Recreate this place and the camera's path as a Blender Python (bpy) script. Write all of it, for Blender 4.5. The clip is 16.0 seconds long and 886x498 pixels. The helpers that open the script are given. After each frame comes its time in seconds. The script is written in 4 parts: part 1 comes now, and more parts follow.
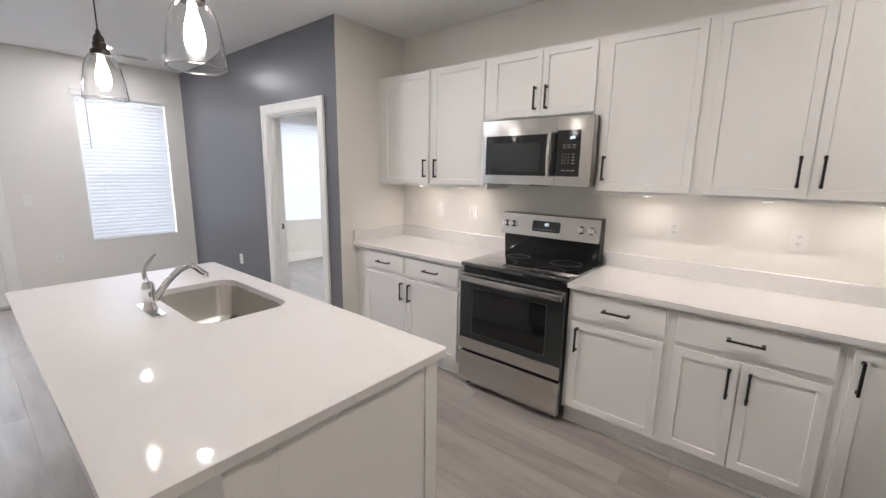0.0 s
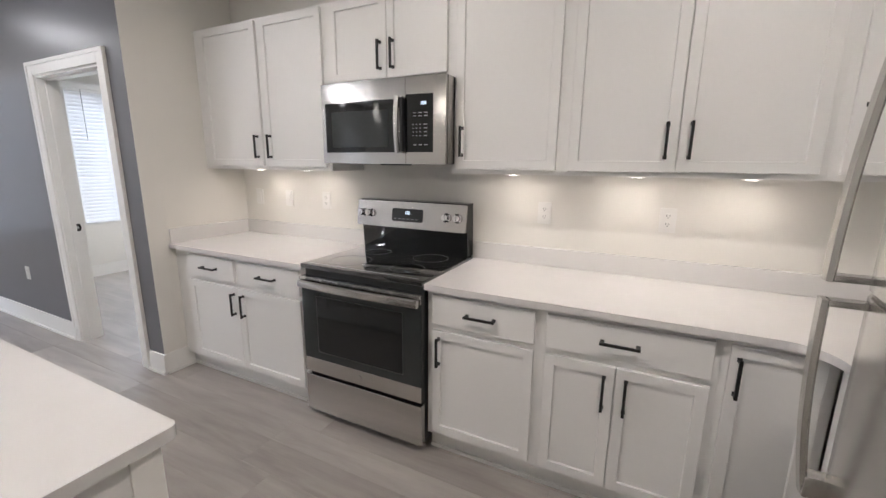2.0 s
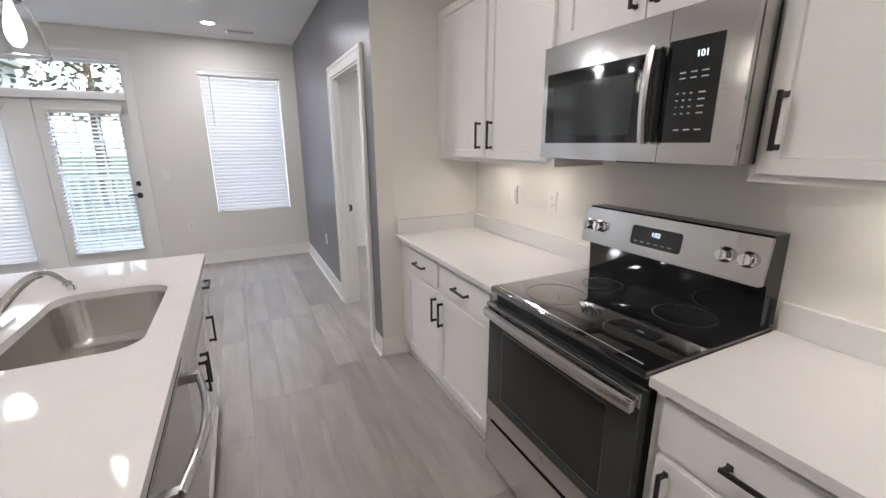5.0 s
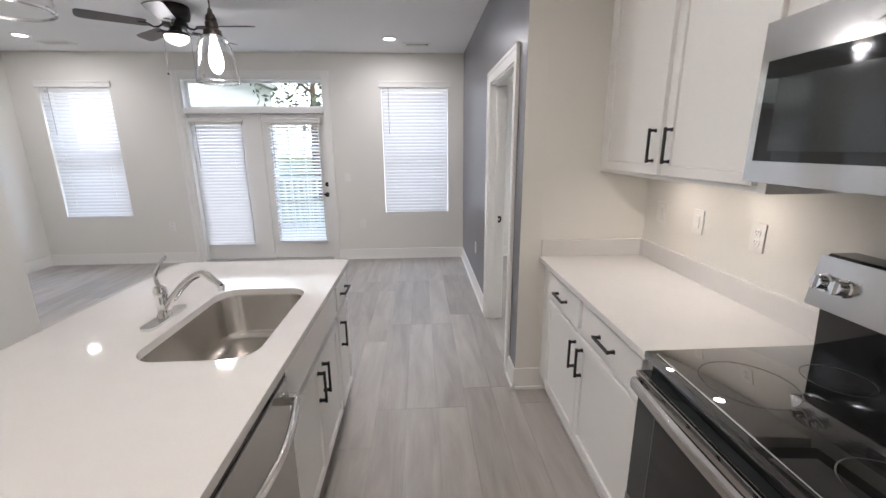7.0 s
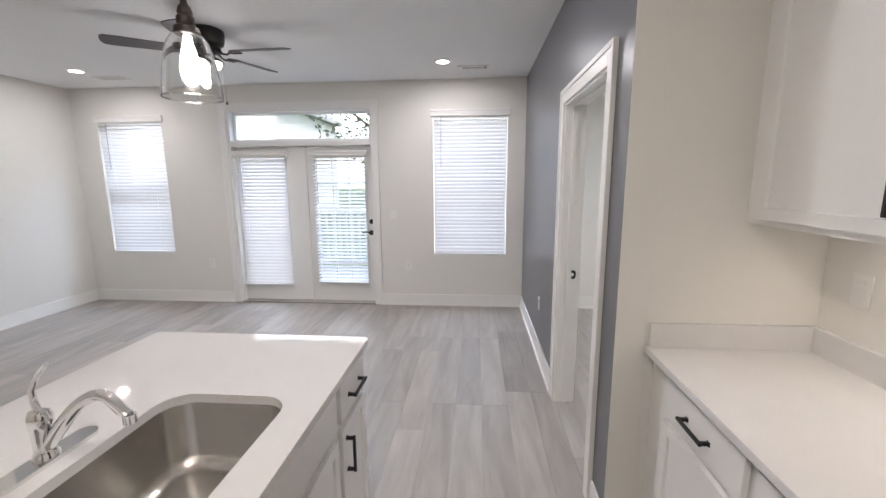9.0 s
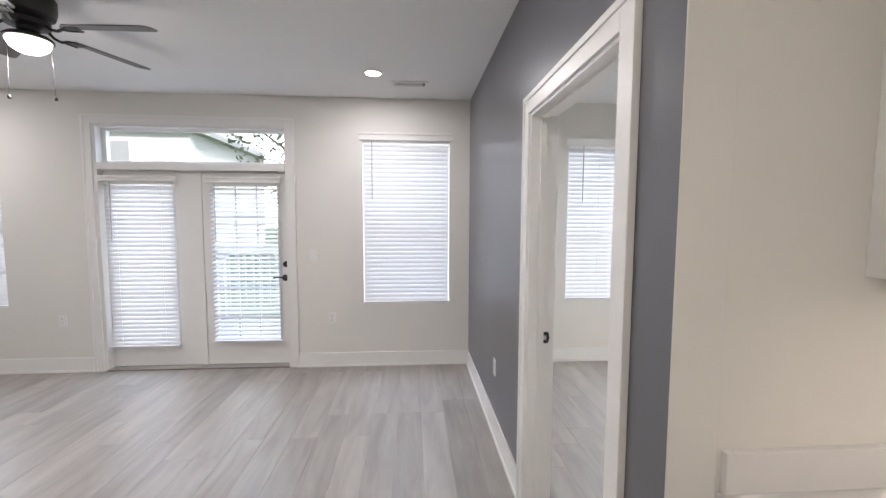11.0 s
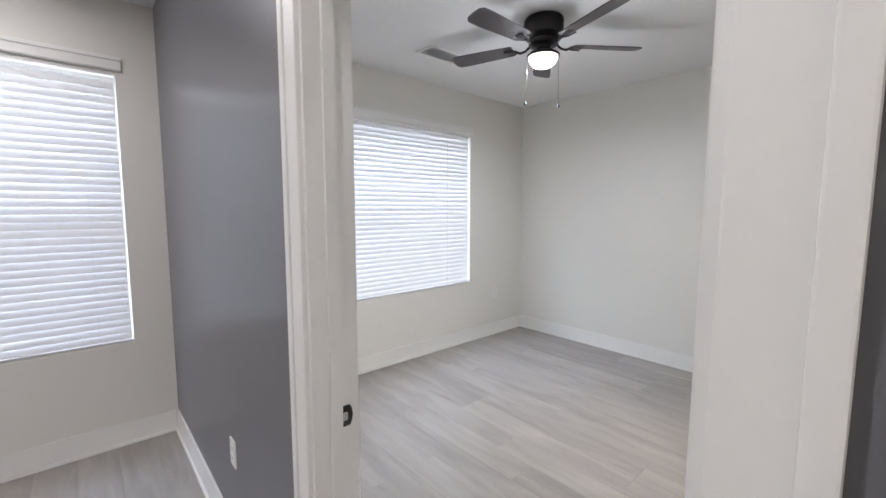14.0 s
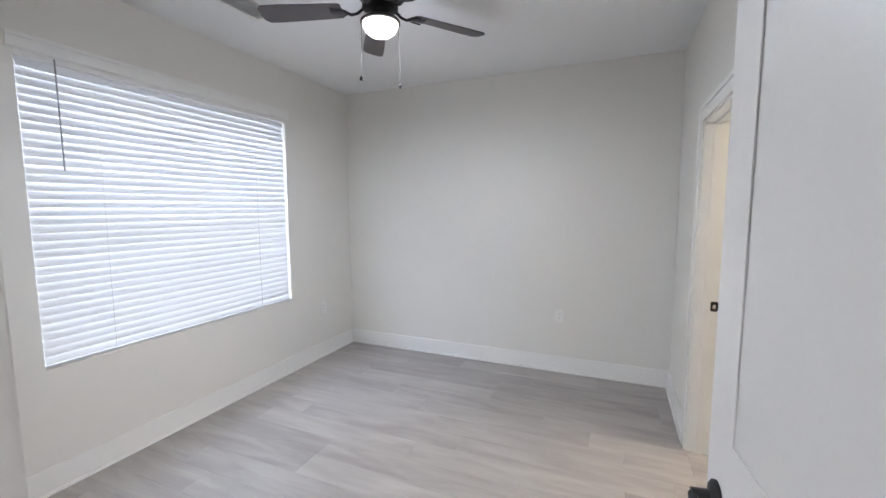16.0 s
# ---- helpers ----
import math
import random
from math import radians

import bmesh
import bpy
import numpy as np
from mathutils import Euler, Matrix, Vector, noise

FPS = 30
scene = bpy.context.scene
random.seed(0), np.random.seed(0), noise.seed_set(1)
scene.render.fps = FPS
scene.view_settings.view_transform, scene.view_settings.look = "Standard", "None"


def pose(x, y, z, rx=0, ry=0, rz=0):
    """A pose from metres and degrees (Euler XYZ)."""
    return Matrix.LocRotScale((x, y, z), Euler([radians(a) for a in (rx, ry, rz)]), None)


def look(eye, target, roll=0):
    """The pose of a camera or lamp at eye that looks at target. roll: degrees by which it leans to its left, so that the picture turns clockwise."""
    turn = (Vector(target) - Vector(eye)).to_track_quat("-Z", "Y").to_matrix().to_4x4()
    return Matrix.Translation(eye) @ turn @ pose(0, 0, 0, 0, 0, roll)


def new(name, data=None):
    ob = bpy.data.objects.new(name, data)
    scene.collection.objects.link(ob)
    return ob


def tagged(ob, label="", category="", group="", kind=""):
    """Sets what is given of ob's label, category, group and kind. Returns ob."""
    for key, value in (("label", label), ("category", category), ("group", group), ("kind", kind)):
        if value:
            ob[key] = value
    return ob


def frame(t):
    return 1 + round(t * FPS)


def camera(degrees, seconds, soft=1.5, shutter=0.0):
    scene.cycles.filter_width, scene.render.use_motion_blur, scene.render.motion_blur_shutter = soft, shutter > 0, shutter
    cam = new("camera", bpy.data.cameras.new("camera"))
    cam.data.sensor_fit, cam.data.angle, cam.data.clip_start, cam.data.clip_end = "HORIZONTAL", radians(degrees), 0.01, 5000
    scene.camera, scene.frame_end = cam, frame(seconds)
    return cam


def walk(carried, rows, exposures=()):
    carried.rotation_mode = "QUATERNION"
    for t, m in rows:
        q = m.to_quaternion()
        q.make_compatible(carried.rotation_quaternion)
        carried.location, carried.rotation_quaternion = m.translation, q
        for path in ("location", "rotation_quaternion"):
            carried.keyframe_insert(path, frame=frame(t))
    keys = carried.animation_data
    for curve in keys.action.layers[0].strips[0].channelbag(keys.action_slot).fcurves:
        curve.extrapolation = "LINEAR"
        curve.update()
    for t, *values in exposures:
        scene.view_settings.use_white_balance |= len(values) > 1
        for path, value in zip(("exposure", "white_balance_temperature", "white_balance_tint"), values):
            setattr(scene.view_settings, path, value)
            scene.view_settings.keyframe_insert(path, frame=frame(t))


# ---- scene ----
cam = camera(94.7, 16.0)
PATH = [
    (0, (0.346, 0.395, 1.523), (-0.909, 1.906, 1.149), 0.9),
    (0.5, (0.29, 0.5, 1.502), (-0.793, 2.136, 1.112), 1.2),
    (1, (0.273, 0.665, 1.488), (-0.662, 2.387, 1.086), 1.0),
    (1.5, (0.338, 0.886, 1.454), (-0.547, 2.634, 1.05), 0.4),
    (2, (0.337, 1.024, 1.45), (-0.538, 2.774, 1.039), 0.5),
    (2.5, (0.279, 1.2, 1.444), (-0.728, 2.879, 1.031), 0.5),
    (3, (0.221, 1.314, 1.452), (-0.936, 2.889, 1.029), 0.5),
    (3.5, (0.183, 1.413, 1.481), (-1.135, 2.849, 1.033), 0.5),
    (4, (0.132, 1.51, 1.477), (-1.352, 2.768, 1.011), 0.4),
    (6.5, (-0.065, 1.88, 1.556), (-1.981, 2.152, 1.049), -0.8),
    (7, (-0.175, 1.903, 1.548), (-2.112, 2.007, 1.061), -0.4),
    (7.5, (-0.346, 1.907, 1.557), (-2.291, 1.867, 1.091), -0.1),
    (8, (-0.543, 1.94, 1.571), (-2.497, 1.818, 1.16), -0.2),
    (10.5, (-1.473, 1.911, 1.547), (-3.465, 1.882, 1.375), 0.1),
    (11, (-1.681, 1.916, 1.532), (-3.67, 2.062, 1.379), 0.2),
    (11.5, (-1.861, 1.912, 1.52), (-3.822, 2.274, 1.364), 0.1),
    (12, (-2.053, 1.921, 1.518), (-3.963, 2.49, 1.35), 0.0),
    (12.5, (-2.222, 1.939, 1.514), (-4.058, 2.711, 1.337), -0.0),
    (13, (-2.393, 1.959, 1.507), (-4.138, 2.92, 1.327), -0.1),
    (13.5, (-2.544, 2.011, 1.498), (-4.17, 3.159, 1.305), -0.0),
    (14, (-2.694, 2.075, 1.49), (-4.182, 3.397, 1.293), 0.1),
    (14.5, (-2.837, 2.145, 1.48), (-4.162, 3.631, 1.287), 0.2),
    (15, (-2.967, 2.231, 1.51), (-4.124, 3.849, 1.305), 0.0),
    (15.5, (-3.079, 2.341, 1.511), (-4.039, 4.083, 1.302), -0.1),
    (16, (-3.148, 2.443, 1.504), (-3.926, 4.275, 1.303), -0.2),
]
EXPOSURES = [(0, 0.6, 6090, 11.5), (4, 0.43, 6070, 11.5), (7, 0.43, 6140, 11.5), (10.5, 0.48, 6250, 12.5), (12.5, 0.38, 6270, 12.5), (16, 0.31, 5990, 13)]
walk(cam, [(t, look(eye, target, roll)) for t, eye, target, roll in PATH], EXPOSURES)

# ---------------- world, sun, exposure ----------------
world = bpy.data.worlds.new("sky_world")
scene.world = world
world.use_nodes = True
wn = world.node_tree
sky = wn.nodes.new("ShaderNodeTexSky")
sky.sky_type = "NISHITA"
sky.sun_disc = False
sky.sun_elevation = radians(39)
sky.sun_rotation = radians(65)
wn.nodes["Background"].inputs["Strength"].default_value = 0.15
wn.links.new(sky.outputs[0], wn.nodes["Background"].inputs["Color"])

sun_data = bpy.data.lights.new("sun", "SUN")
sun_data.energy, sun_data.angle, sun_data.color = 5.0, radians(10), (1.0, 0.96, 0.9)
new("sun", sun_data).matrix_world = look((17, 8, 15), (0, 0, 0))


def area_lamp(name, place, target, size_x, size_y, watts, colour, shape="RECTANGLE"):
    d = bpy.data.lights.new(name, "AREA")
    d.shape, d.size, d.size_y, d.energy, d.color = shape, size_x, size_y, watts, colour
    ob = new(name, d)
    ob.matrix_world = look(place, target)
    return ob


def point_lamp(name, place, watts, colour, radius):
    d = bpy.data.lights.new(name, "POINT")
    d.energy, d.color, d.shadow_soft_size = watts, colour, radius
    ob = new(name, d)
    ob.location = place
    return ob


DAY = (0.78, 0.88, 1.0)
LED = (1.0, 0.95, 0.94)
WARM = (1.0, 0.89, 0.79)
XW = -5.867      # inner face of the window wall
YG = 2.494       # living-room face of the grey wall
YB = 2.614       # bedroom face of that wall
YK = 3.25        # kitchen back wall
XP = -2.54      # pier face
XR = 1.55        # kitchen wall behind the refrigerator
YL = -3.17       # far living-room wall
CEIL = 2.713
YS = -0.39       # wall across from the kitchen run
XE = -2.57       # end of that wall
YN = 6.204       # bedroom back wall
XB = -2.697      # bedroom wall with the bathroom door

# daylight standing in the window openings, behind the blinds
for wy0, wy1, wz0, wz1, back, w in ((1.412, 2.285, 0.65, 2.28, 0.072, 7), (3.525, 5.29, 0.66, 2.27, 0.072, 18.5), (-2.84, -1.985, 0.65, 2.28, 0.45, 11), (-1.03, -0.47, 0.28, 1.84, 0.076, 6)):
    area_lamp("window_daylight", (XW - back, (wy0 + wy1) / 2, (wz0 + wz1) / 2), (0, (wy0 + wy1) / 2, (wz0 + wz1) / 2), wy1 - wy0, wz1 - wz0, w, (0.87, 0.91, 1.0))

# added lamp above the patio, out of view, stands in for the bright overcast sky
area_lamp("sky_stand_in", (-10.5, 0.5, 7.5), (-5.9, 0.5, 0.8), 11, 4, 1300, (0.64, 0.78, 1.0))

# ---------------- materials ----------------
def material(name, colour, rough=0.5, metal=0.0, var=0.06, scale=6.0, fine=90.0, bump=0.0, spec=0.5, stretch=None, rough_var=0.06, coat=0.0, per_object=0.0):
    m = bpy.data.materials.new(name)
    m.use_nodes = True
    nt = m.node_tree
    b = nt.nodes["Principled BSDF"]
    tc = nt.nodes.new("ShaderNodeTexCoord")
    src = tc.outputs["Object"]
    if stretch:
        mp = nt.nodes.new("ShaderNodeMapping")
        mp.inputs["Scale"].default_value = stretch
        nt.links.new(src, mp.inputs["Vector"])
        src = mp.outputs["Vector"]
    n1 = nt.nodes.new("ShaderNodeTexNoise")
    n1.inputs["Scale"].default_value, n1.inputs["Detail"].default_value = scale, 3
    n2 = nt.nodes.new("ShaderNodeTexNoise")
    n2.inputs["Scale"].default_value, n2.inputs["Detail"].default_value = fine, 2
    for n in (n1, n2):
        nt.links.new(src, n.inputs["Vector"])
    mix = nt.nodes.new("ShaderNodeMath")
    mix.operation = "MULTIPLY_ADD"
    mix.inputs[1].default_value = 0.45
    nt.links.new(n2.outputs["Fac"], mix.inputs[0])
    half = nt.nodes.new("ShaderNodeMath")
    half.operation = "MULTIPLY"
    half.inputs[1].default_value = 0.55
    nt.links.new(n1.outputs["Fac"], half.inputs[0])
    nt.links.new(half.outputs[0], mix.inputs[2])
    ramp = nt.nodes.new("ShaderNodeValToRGB")
    ramp.color_ramp.elements[0].position, ramp.color_ramp.elements[1].position = 0.3, 0.7
    ramp.color_ramp.elements[0].color = (*[max(0, c * (1 - var)) for c in colour], 1)
    ramp.color_ramp.elements[1].color = (*[min(1, c * (1 + var)) for c in colour], 1)
    nt.links.new(mix.outputs[0], ramp.inputs["Fac"])
    nt.links.new(ramp.outputs["Color"], b.inputs["Base Color"])
    rr = nt.nodes.new("ShaderNodeMapRange")
    rr.inputs["To Min"].default_value, rr.inputs["To Max"].default_value = max(0.01, rough - rough_var), min(1, rough + rough_var)
    nt.links.new(n1.outputs["Fac"], rr.inputs["Value"])
    nt.links.new(rr.outputs["Result"], b.inputs["Roughness"])
    b.inputs["Metallic"].default_value = metal
    b.inputs["Specular IOR Level"].default_value = spec
    b.inputs["Coat Weight"].default_value = coat
    if bump:
        bp = nt.nodes.new("ShaderNodeBump")
        bp.inputs["Strength"].default_value, bp.inputs["Distance"].default_value = bump, 0.002
        nt.links.new(mix.outputs[0], bp.inputs["Height"])
        nt.links.new(bp.outputs["Normal"], b.inputs["Normal"])
    return m


def glow(name, colour, strength):
    m = bpy.data.materials.new(name)
    m.use_nodes = True
    b = m.node_tree.nodes["Principled BSDF"]
    b.inputs["Base Color"].default_value = (*colour, 1)
    b.inputs["Emission Color"].default_value = (*colour, 1)
    b.inputs["Emission Strength"].default_value = strength
    return m


def glass(name, tint=(1, 1, 1), rough=0.0):
    m = bpy.data.materials.new(name)
    m.use_nodes = True
    b = m.node_tree.nodes["Principled BSDF"]
    b.inputs["Base Color"].default_value = (*tint, 1)
    b.inputs["Transmission Weight"].default_value = 1.0
    b.inputs["Roughness"].default_value = rough
    b.inputs["IOR"].default_value = 1.45
    return m


WALL = material("wall_paint", (0.74, 0.722, 0.675), 0.62, var=0.015, scale=1.2, fine=160, bump=0.12)
GREY = material("grey_wall_paint", (0.138, 0.138, 0.152), 0.31, var=0.03, scale=1.0, fine=140, bump=0.15)
CEILING = material("ceiling_paint", (0.83, 0.83, 0.83), 0.85, var=0.015, scale=1.0, fine=120, bump=0.15)
TRIM = material("trim_paint", (0.80, 0.79, 0.76), 0.35, var=0.015, scale=3, fine=60, bump=0.04)
CAB = material("cabinet_paint", (0.80, 0.79, 0.77), 0.38, var=0.012, scale=3, fine=70, bump=0.03)
QUARTZ = material("quartz", (0.71, 0.695, 0.68), 0.04, var=0.02, scale=9, fine=260, rough_var=0.015)
BLACK = material("black_metal", (0.018, 0.017, 0.016), 0.42, var=0.15, scale=20, fine=120, metal=0.3)
BRONZE = material("bronze_metal", (0.05, 0.042, 0.036), 0.4, var=0.2, scale=20, fine=120, metal=0.6)
STEEL = material("brushed_steel", (0.58, 0.565, 0.545), 0.17, metal=1.0, var=0.015, scale=2, fine=40, stretch=(1, 60, 60), rough_var=0.03)
STEEL_V = material("brushed_steel_upright", (0.58, 0.57, 0.55), 0.24, metal=1.0, var=0.015, scale=2, fine=40, stretch=(60, 60, 1), rough_var=0.03)
SINKM = material("sink_steel", (0.62, 0.6, 0.57), 0.24, metal=1.0, var=0.04, scale=4, fine=120, stretch=(2, 20, 20))
CHROME = material("chrome", (0.80, 0.80, 0.80), 0.06, metal=1.0, var=0.02, rough_var=0.02)
BLACKGLASS = material("black_glass", (0.012, 0.013, 0.013), 0.05, var=0.05, rough_var=0.02)
OVENGLASS = material("oven_glass", (0.03, 0.034, 0.034), 0.09, var=0.1, rough_var=0.02)
COOKTOP = material("ceramic_glass", (0.012, 0.012, 0.012), 0.035, var=0.05, rough_var=0.01, spec=1.0, coat=1.0)
DARKPL = material("dark_plastic", (0.02, 0.021, 0.021), 0.35, var=0.1)
GREYPL = material("keypad_grey", (0.33, 0.33, 0.33), 0.5)
KEYM = material("key_print", (0.4, 0.4, 0.4), 0.5)
RING = material("ring_grey", (0.045, 0.045, 0.045), 0.3)
VENTB = material("vent_shade", (0.22, 0.22, 0.22), 0.7)
DISPLAY = glow("display_digits", (0.75, 0.9, 1.0), 1.3)
WHITEPL = material("white_plastic", (0.78, 0.77, 0.74), 0.3, var=0.01)
SLOT = material("slot_dark", (0.06, 0.06, 0.06), 0.6)
BLADE = material("fan_blade", (0.085, 0.075, 0.075), 0.45, var=0.2, scale=4, fine=40, stretch=(2, 25, 25))
BOWL = glow("fan_light_bowl", (1.0, 0.9, 0.76), 4.0)
LENS = glow("recessed_lens", (1.0, 0.9, 0.78), 14.0)
BULB = glow("pendant_bulb", (1.0, 0.92, 0.80), 9.0)
CLEAR = glass("clear_glass")
PANE = glass("pane_glass")
RUBBER = material("rubber", (0.02, 0.02, 0.02), 0.7)
VANITY = material("vanity_wood", (0.035, 0.028, 0.024), 0.4, var=0.2)
VENTW = material("vent_white", (0.66, 0.66, 0.65), 0.5)
CORD = material("cord", (0.03, 0.027, 0.025), 0.6)
SLAB = material("subfloor", (0.10, 0.09, 0.08), 0.9)
SIDING = material("siding", (0.62, 0.62, 0.60), 0.7, var=0.04)
ROOFM = material("roof_shingle", (0.42, 0.42, 0.42), 0.9, var=0.15)
GRASS = material("lawn", (0.06, 0.10, 0.03), 0.9, var=0.4, scale=2, fine=30)
LEAF = material("leaves", (0.19, 0.21, 0.17), 0.6, var=0.4)
BARK = material("bark", (0.10, 0.075, 0.05), 0.9, var=0.3)
CONCRETE = material("concrete", (0.40, 0.39, 0.37), 0.85, var=0.08)

# slats: white plastic that lets some daylight through
SLATM = bpy.data.materials.new("blind_slat")
SLATM.use_nodes = True
_n = SLATM.node_tree
_p = _n.nodes["Principled BSDF"]
_p.inputs["Base Color"].default_value = (0.82, 0.82, 0.82, 1)
_p.inputs["Roughness"].default_value = 0.6
_p.inputs["Specular IOR Level"].default_value = 0.25
_t = _n.nodes.new("ShaderNodeBsdfTranslucent")
_t.inputs["Color"].default_value = (0.85, 0.87, 0.90, 1)
_m = _n.nodes.new("ShaderNodeMixShader")
_m.inputs[0].default_value = 0.14
_n.links.new(_p.outputs[0], _m.inputs[1])
_n.links.new(_t.outputs[0], _m.inputs[2])
_n.links.new(_m.outputs[0], _n.nodes["Material Output"].inputs["Surface"])

# vinyl planks: grey-brown oak, streaks along x, each plank its own tone
PLANK = bpy.data.materials.new("vinyl_plank")
PLANK.use_nodes = True
_n = PLANK.node_tree
_p = _n.nodes["Principled BSDF"]
_tc = _n.nodes.new("ShaderNodeTexCoord")
_oi = _n.nodes.new("ShaderNodeObjectInfo")
_mul = _n.nodes.new("ShaderNodeVectorMath")
_mul.operation = "SCALE"
_cmb = _n.nodes.new("ShaderNodeCombineXYZ")
_n.links.new(_oi.outputs["Random"], _cmb.inputs["X"])
_n.links.new(_oi.outputs["Random"], _cmb.inputs["Y"])
_mul.inputs["Scale"].default_value = 37.0
_n.links.new(_cmb.outputs[0], _mul.inputs[0])
_add = _n.nodes.new("ShaderNodeVectorMath")
_n.links.new(_tc.outputs["Object"], _add.inputs[0])
_n.links.new(_mul.outputs[0], _add.inputs[1])
_map = _n.nodes.new("ShaderNodeMapping")
_map.inputs["Scale"].default_value = (1.1, 7, 1)
_n.links.new(_add.outputs[0], _map.inputs["Vector"])
_n1 = _n.nodes.new("ShaderNodeTexNoise")
_n1.inputs["Scale"].default_value, _n1.inputs["Detail"].default_value, _n1.inputs["Distortion"].default_value = 1.6, 5, 0.6
_map2 = _n.nodes.new("ShaderNodeMapping")
_map2.inputs["Scale"].default_value = (3, 60, 1)
_n.links.new(_add.outputs[0], _map2.inputs["Vector"])
_n2 = _n.nodes.new("ShaderNodeTexNoise")
_n2.inputs["Scale"].default_value, _n2.inputs["Detail"].default_value = 2.0, 3
_n.links.new(_map.outputs[0], _n1.inputs["Vector"])
_n.links.new(_map2.outputs[0], _n2.inputs["Vector"])
_r = _n.nodes.new("ShaderNodeValToRGB")
_r.color_ramp.elements[0].position, _r.color_ramp.elements[1].position = 0.10, 0.56
_r.color_ramp.elements[0].color = (0.185, 0.166, 0.149, 1)
_r.color_ramp.elements[1].color = (0.48, 0.446, 0.41, 1)
_sum = _n.nodes.new("ShaderNodeMath")
_sum.operation = "MULTIPLY_ADD"
_sum.inputs[1].default_value = 0.09
_n.links.new(_n2.outputs["Fac"], _sum.inputs[0])
_s2 = _n.nodes.new("ShaderNodeMath")
_s2.operation = "MULTIPLY_ADD"
_s2.inputs[1].default_value = 0.13
_n.links.new(_oi.outputs["Random"], _s2.inputs[0])
_s3 = _n.nodes.new("ShaderNodeMath")
_s3.operation = "MULTIPLY"
_s3.inputs[1].default_value = 0.42
_n.links.new(_n1.outputs["Fac"], _s3.inputs[0])
_n.links.new(_s3.outputs[0], _s2.inputs[2])
_n.links.new(_s2.outputs[0], _sum.inputs[2])
_n.links.new(_sum.outputs[0], _r.inputs["Fac"])
_n.links.new(_r.outputs["Color"], _p.inputs["Base Color"])
_rr = _n.nodes.new("ShaderNodeMapRange")
_rr.inputs["To Min"].default_value, _rr.inputs["To Max"].default_value = 0.29, 0.42
_n.links.new(_n2.outputs["Fac"], _rr.inputs["Value"])
_n.links.new(_rr.outputs["Result"], _p.inputs["Roughness"])
_b = _n.nodes.new("ShaderNodeBump")
_b.inputs["Strength"].default_value, _b.inputs["Distance"].default_value = 0.05, 0.001
_p.inputs["Specular IOR Level"].default_value = 0.65
_n.links.new(_n2.outputs["Fac"], _b.inputs["Height"])
_n.links.new(_b.outputs["Normal"], _p.inputs["Normal"])


# ---------------- mesh helpers ----------------
def box(bm, x0, x1, y0, y1, z0, z1, bevel=0.0):
    m = Matrix.Translation(((x0 + x1) / 2, (y0 + y1) / 2, (z0 + z1) / 2)) @ Matrix.Diagonal((abs(x1 - x0), abs(y1 - y0), abs(z1 - z0), 1))
    got = bmesh.ops.create_cube(bm, size=1, matrix=m)
    if bevel:
        edges = {e for v in got["verts"] for e in v.link_edges}
        bmesh.ops.bevel(bm, geom=list(edges), offset=bevel, segments=2, affect="EDGES", profile=0.6)
    return bm


def boxed(x0, x1, y0, y1, z0, z1, bevel=0.0):
    return box(bmesh.new(), x0, x1, y0, y1, z0, z1, bevel)


def lathe(bm, profile, segs=32, matrix=None, close=True):
    """Turns a profile of (radius, z) round the z axis."""
    matrix = matrix or Matrix()
    rings = []
    for r, z in profile:
        rings.append([bm.verts.new(matrix @ Vector((r * math.cos(2 * math.pi * k / segs), r * math.sin(2 * math.pi * k / segs), z))) for k in range(segs)])
    for a, b in zip(rings, rings[1:]):
        for k in range(segs):
            bm.faces.new((a[k], a[(k + 1) % segs], b[(k + 1) % segs], b[k]))
    if close:
        bm.faces.new(list(reversed(rings[0])))
        bm.faces.new(rings[-1])
    return bm


def tube(bm, pts, radius, segs=10, taper=None, flat=1.0):
    """A round bar along a line of points."""
    pts = [Vector(p) for p in pts]
    rings = []
    side = None
    for k, p in enumerate(pts):
        d = (pts[min(k + 1, len(pts) - 1)] - pts[max(k - 1, 0)]).normalized()
        if side is None:
            side = d.orthogonal().normalized()
        side = (side - d * side.dot(d)).normalized()
        up = d.cross(side)
        r = radius if taper is None else radius + (taper - radius) * k / (len(pts) - 1)
        rings.append([bm.verts.new(p + side * r * math.cos(2 * math.pi * j / segs) + up * r * flat * math.sin(2 * math.pi * j / segs)) for j in range(segs)])
    for a, b in zip(rings, rings[1:]):
        for j in range(segs):
            bm.faces.new((a[j], a[(j + 1) % segs], b[(j + 1) % segs], b[j]))
    bm.faces.new(list(reversed(rings[0])))
    bm.faces.new(rings[-1])
    return bm


def rounded_loop(x0, x1, y0, y1, r, n=8):
    """Points round a rectangle with rounded corners; r: one radius, or four (from x1 y1, turning left)."""
    rs = r if isinstance(r, (tuple, list)) else (r,) * 4
    pts = []
    for (cx, cy, sx, sy, a0), q in zip(((x1, y1, -1, -1, 0), (x0, y1, 1, -1, 90), (x0, y0, 1, 1, 180), (x1, y0, -1, 1, 270)), rs):
        for k in range(n):
            a = radians(a0 + 90 * k / (n - 1))
            pts.append((cx + sx * q + q * math.cos(a), cy + sy * q + q * math.sin(a)))
    return pts


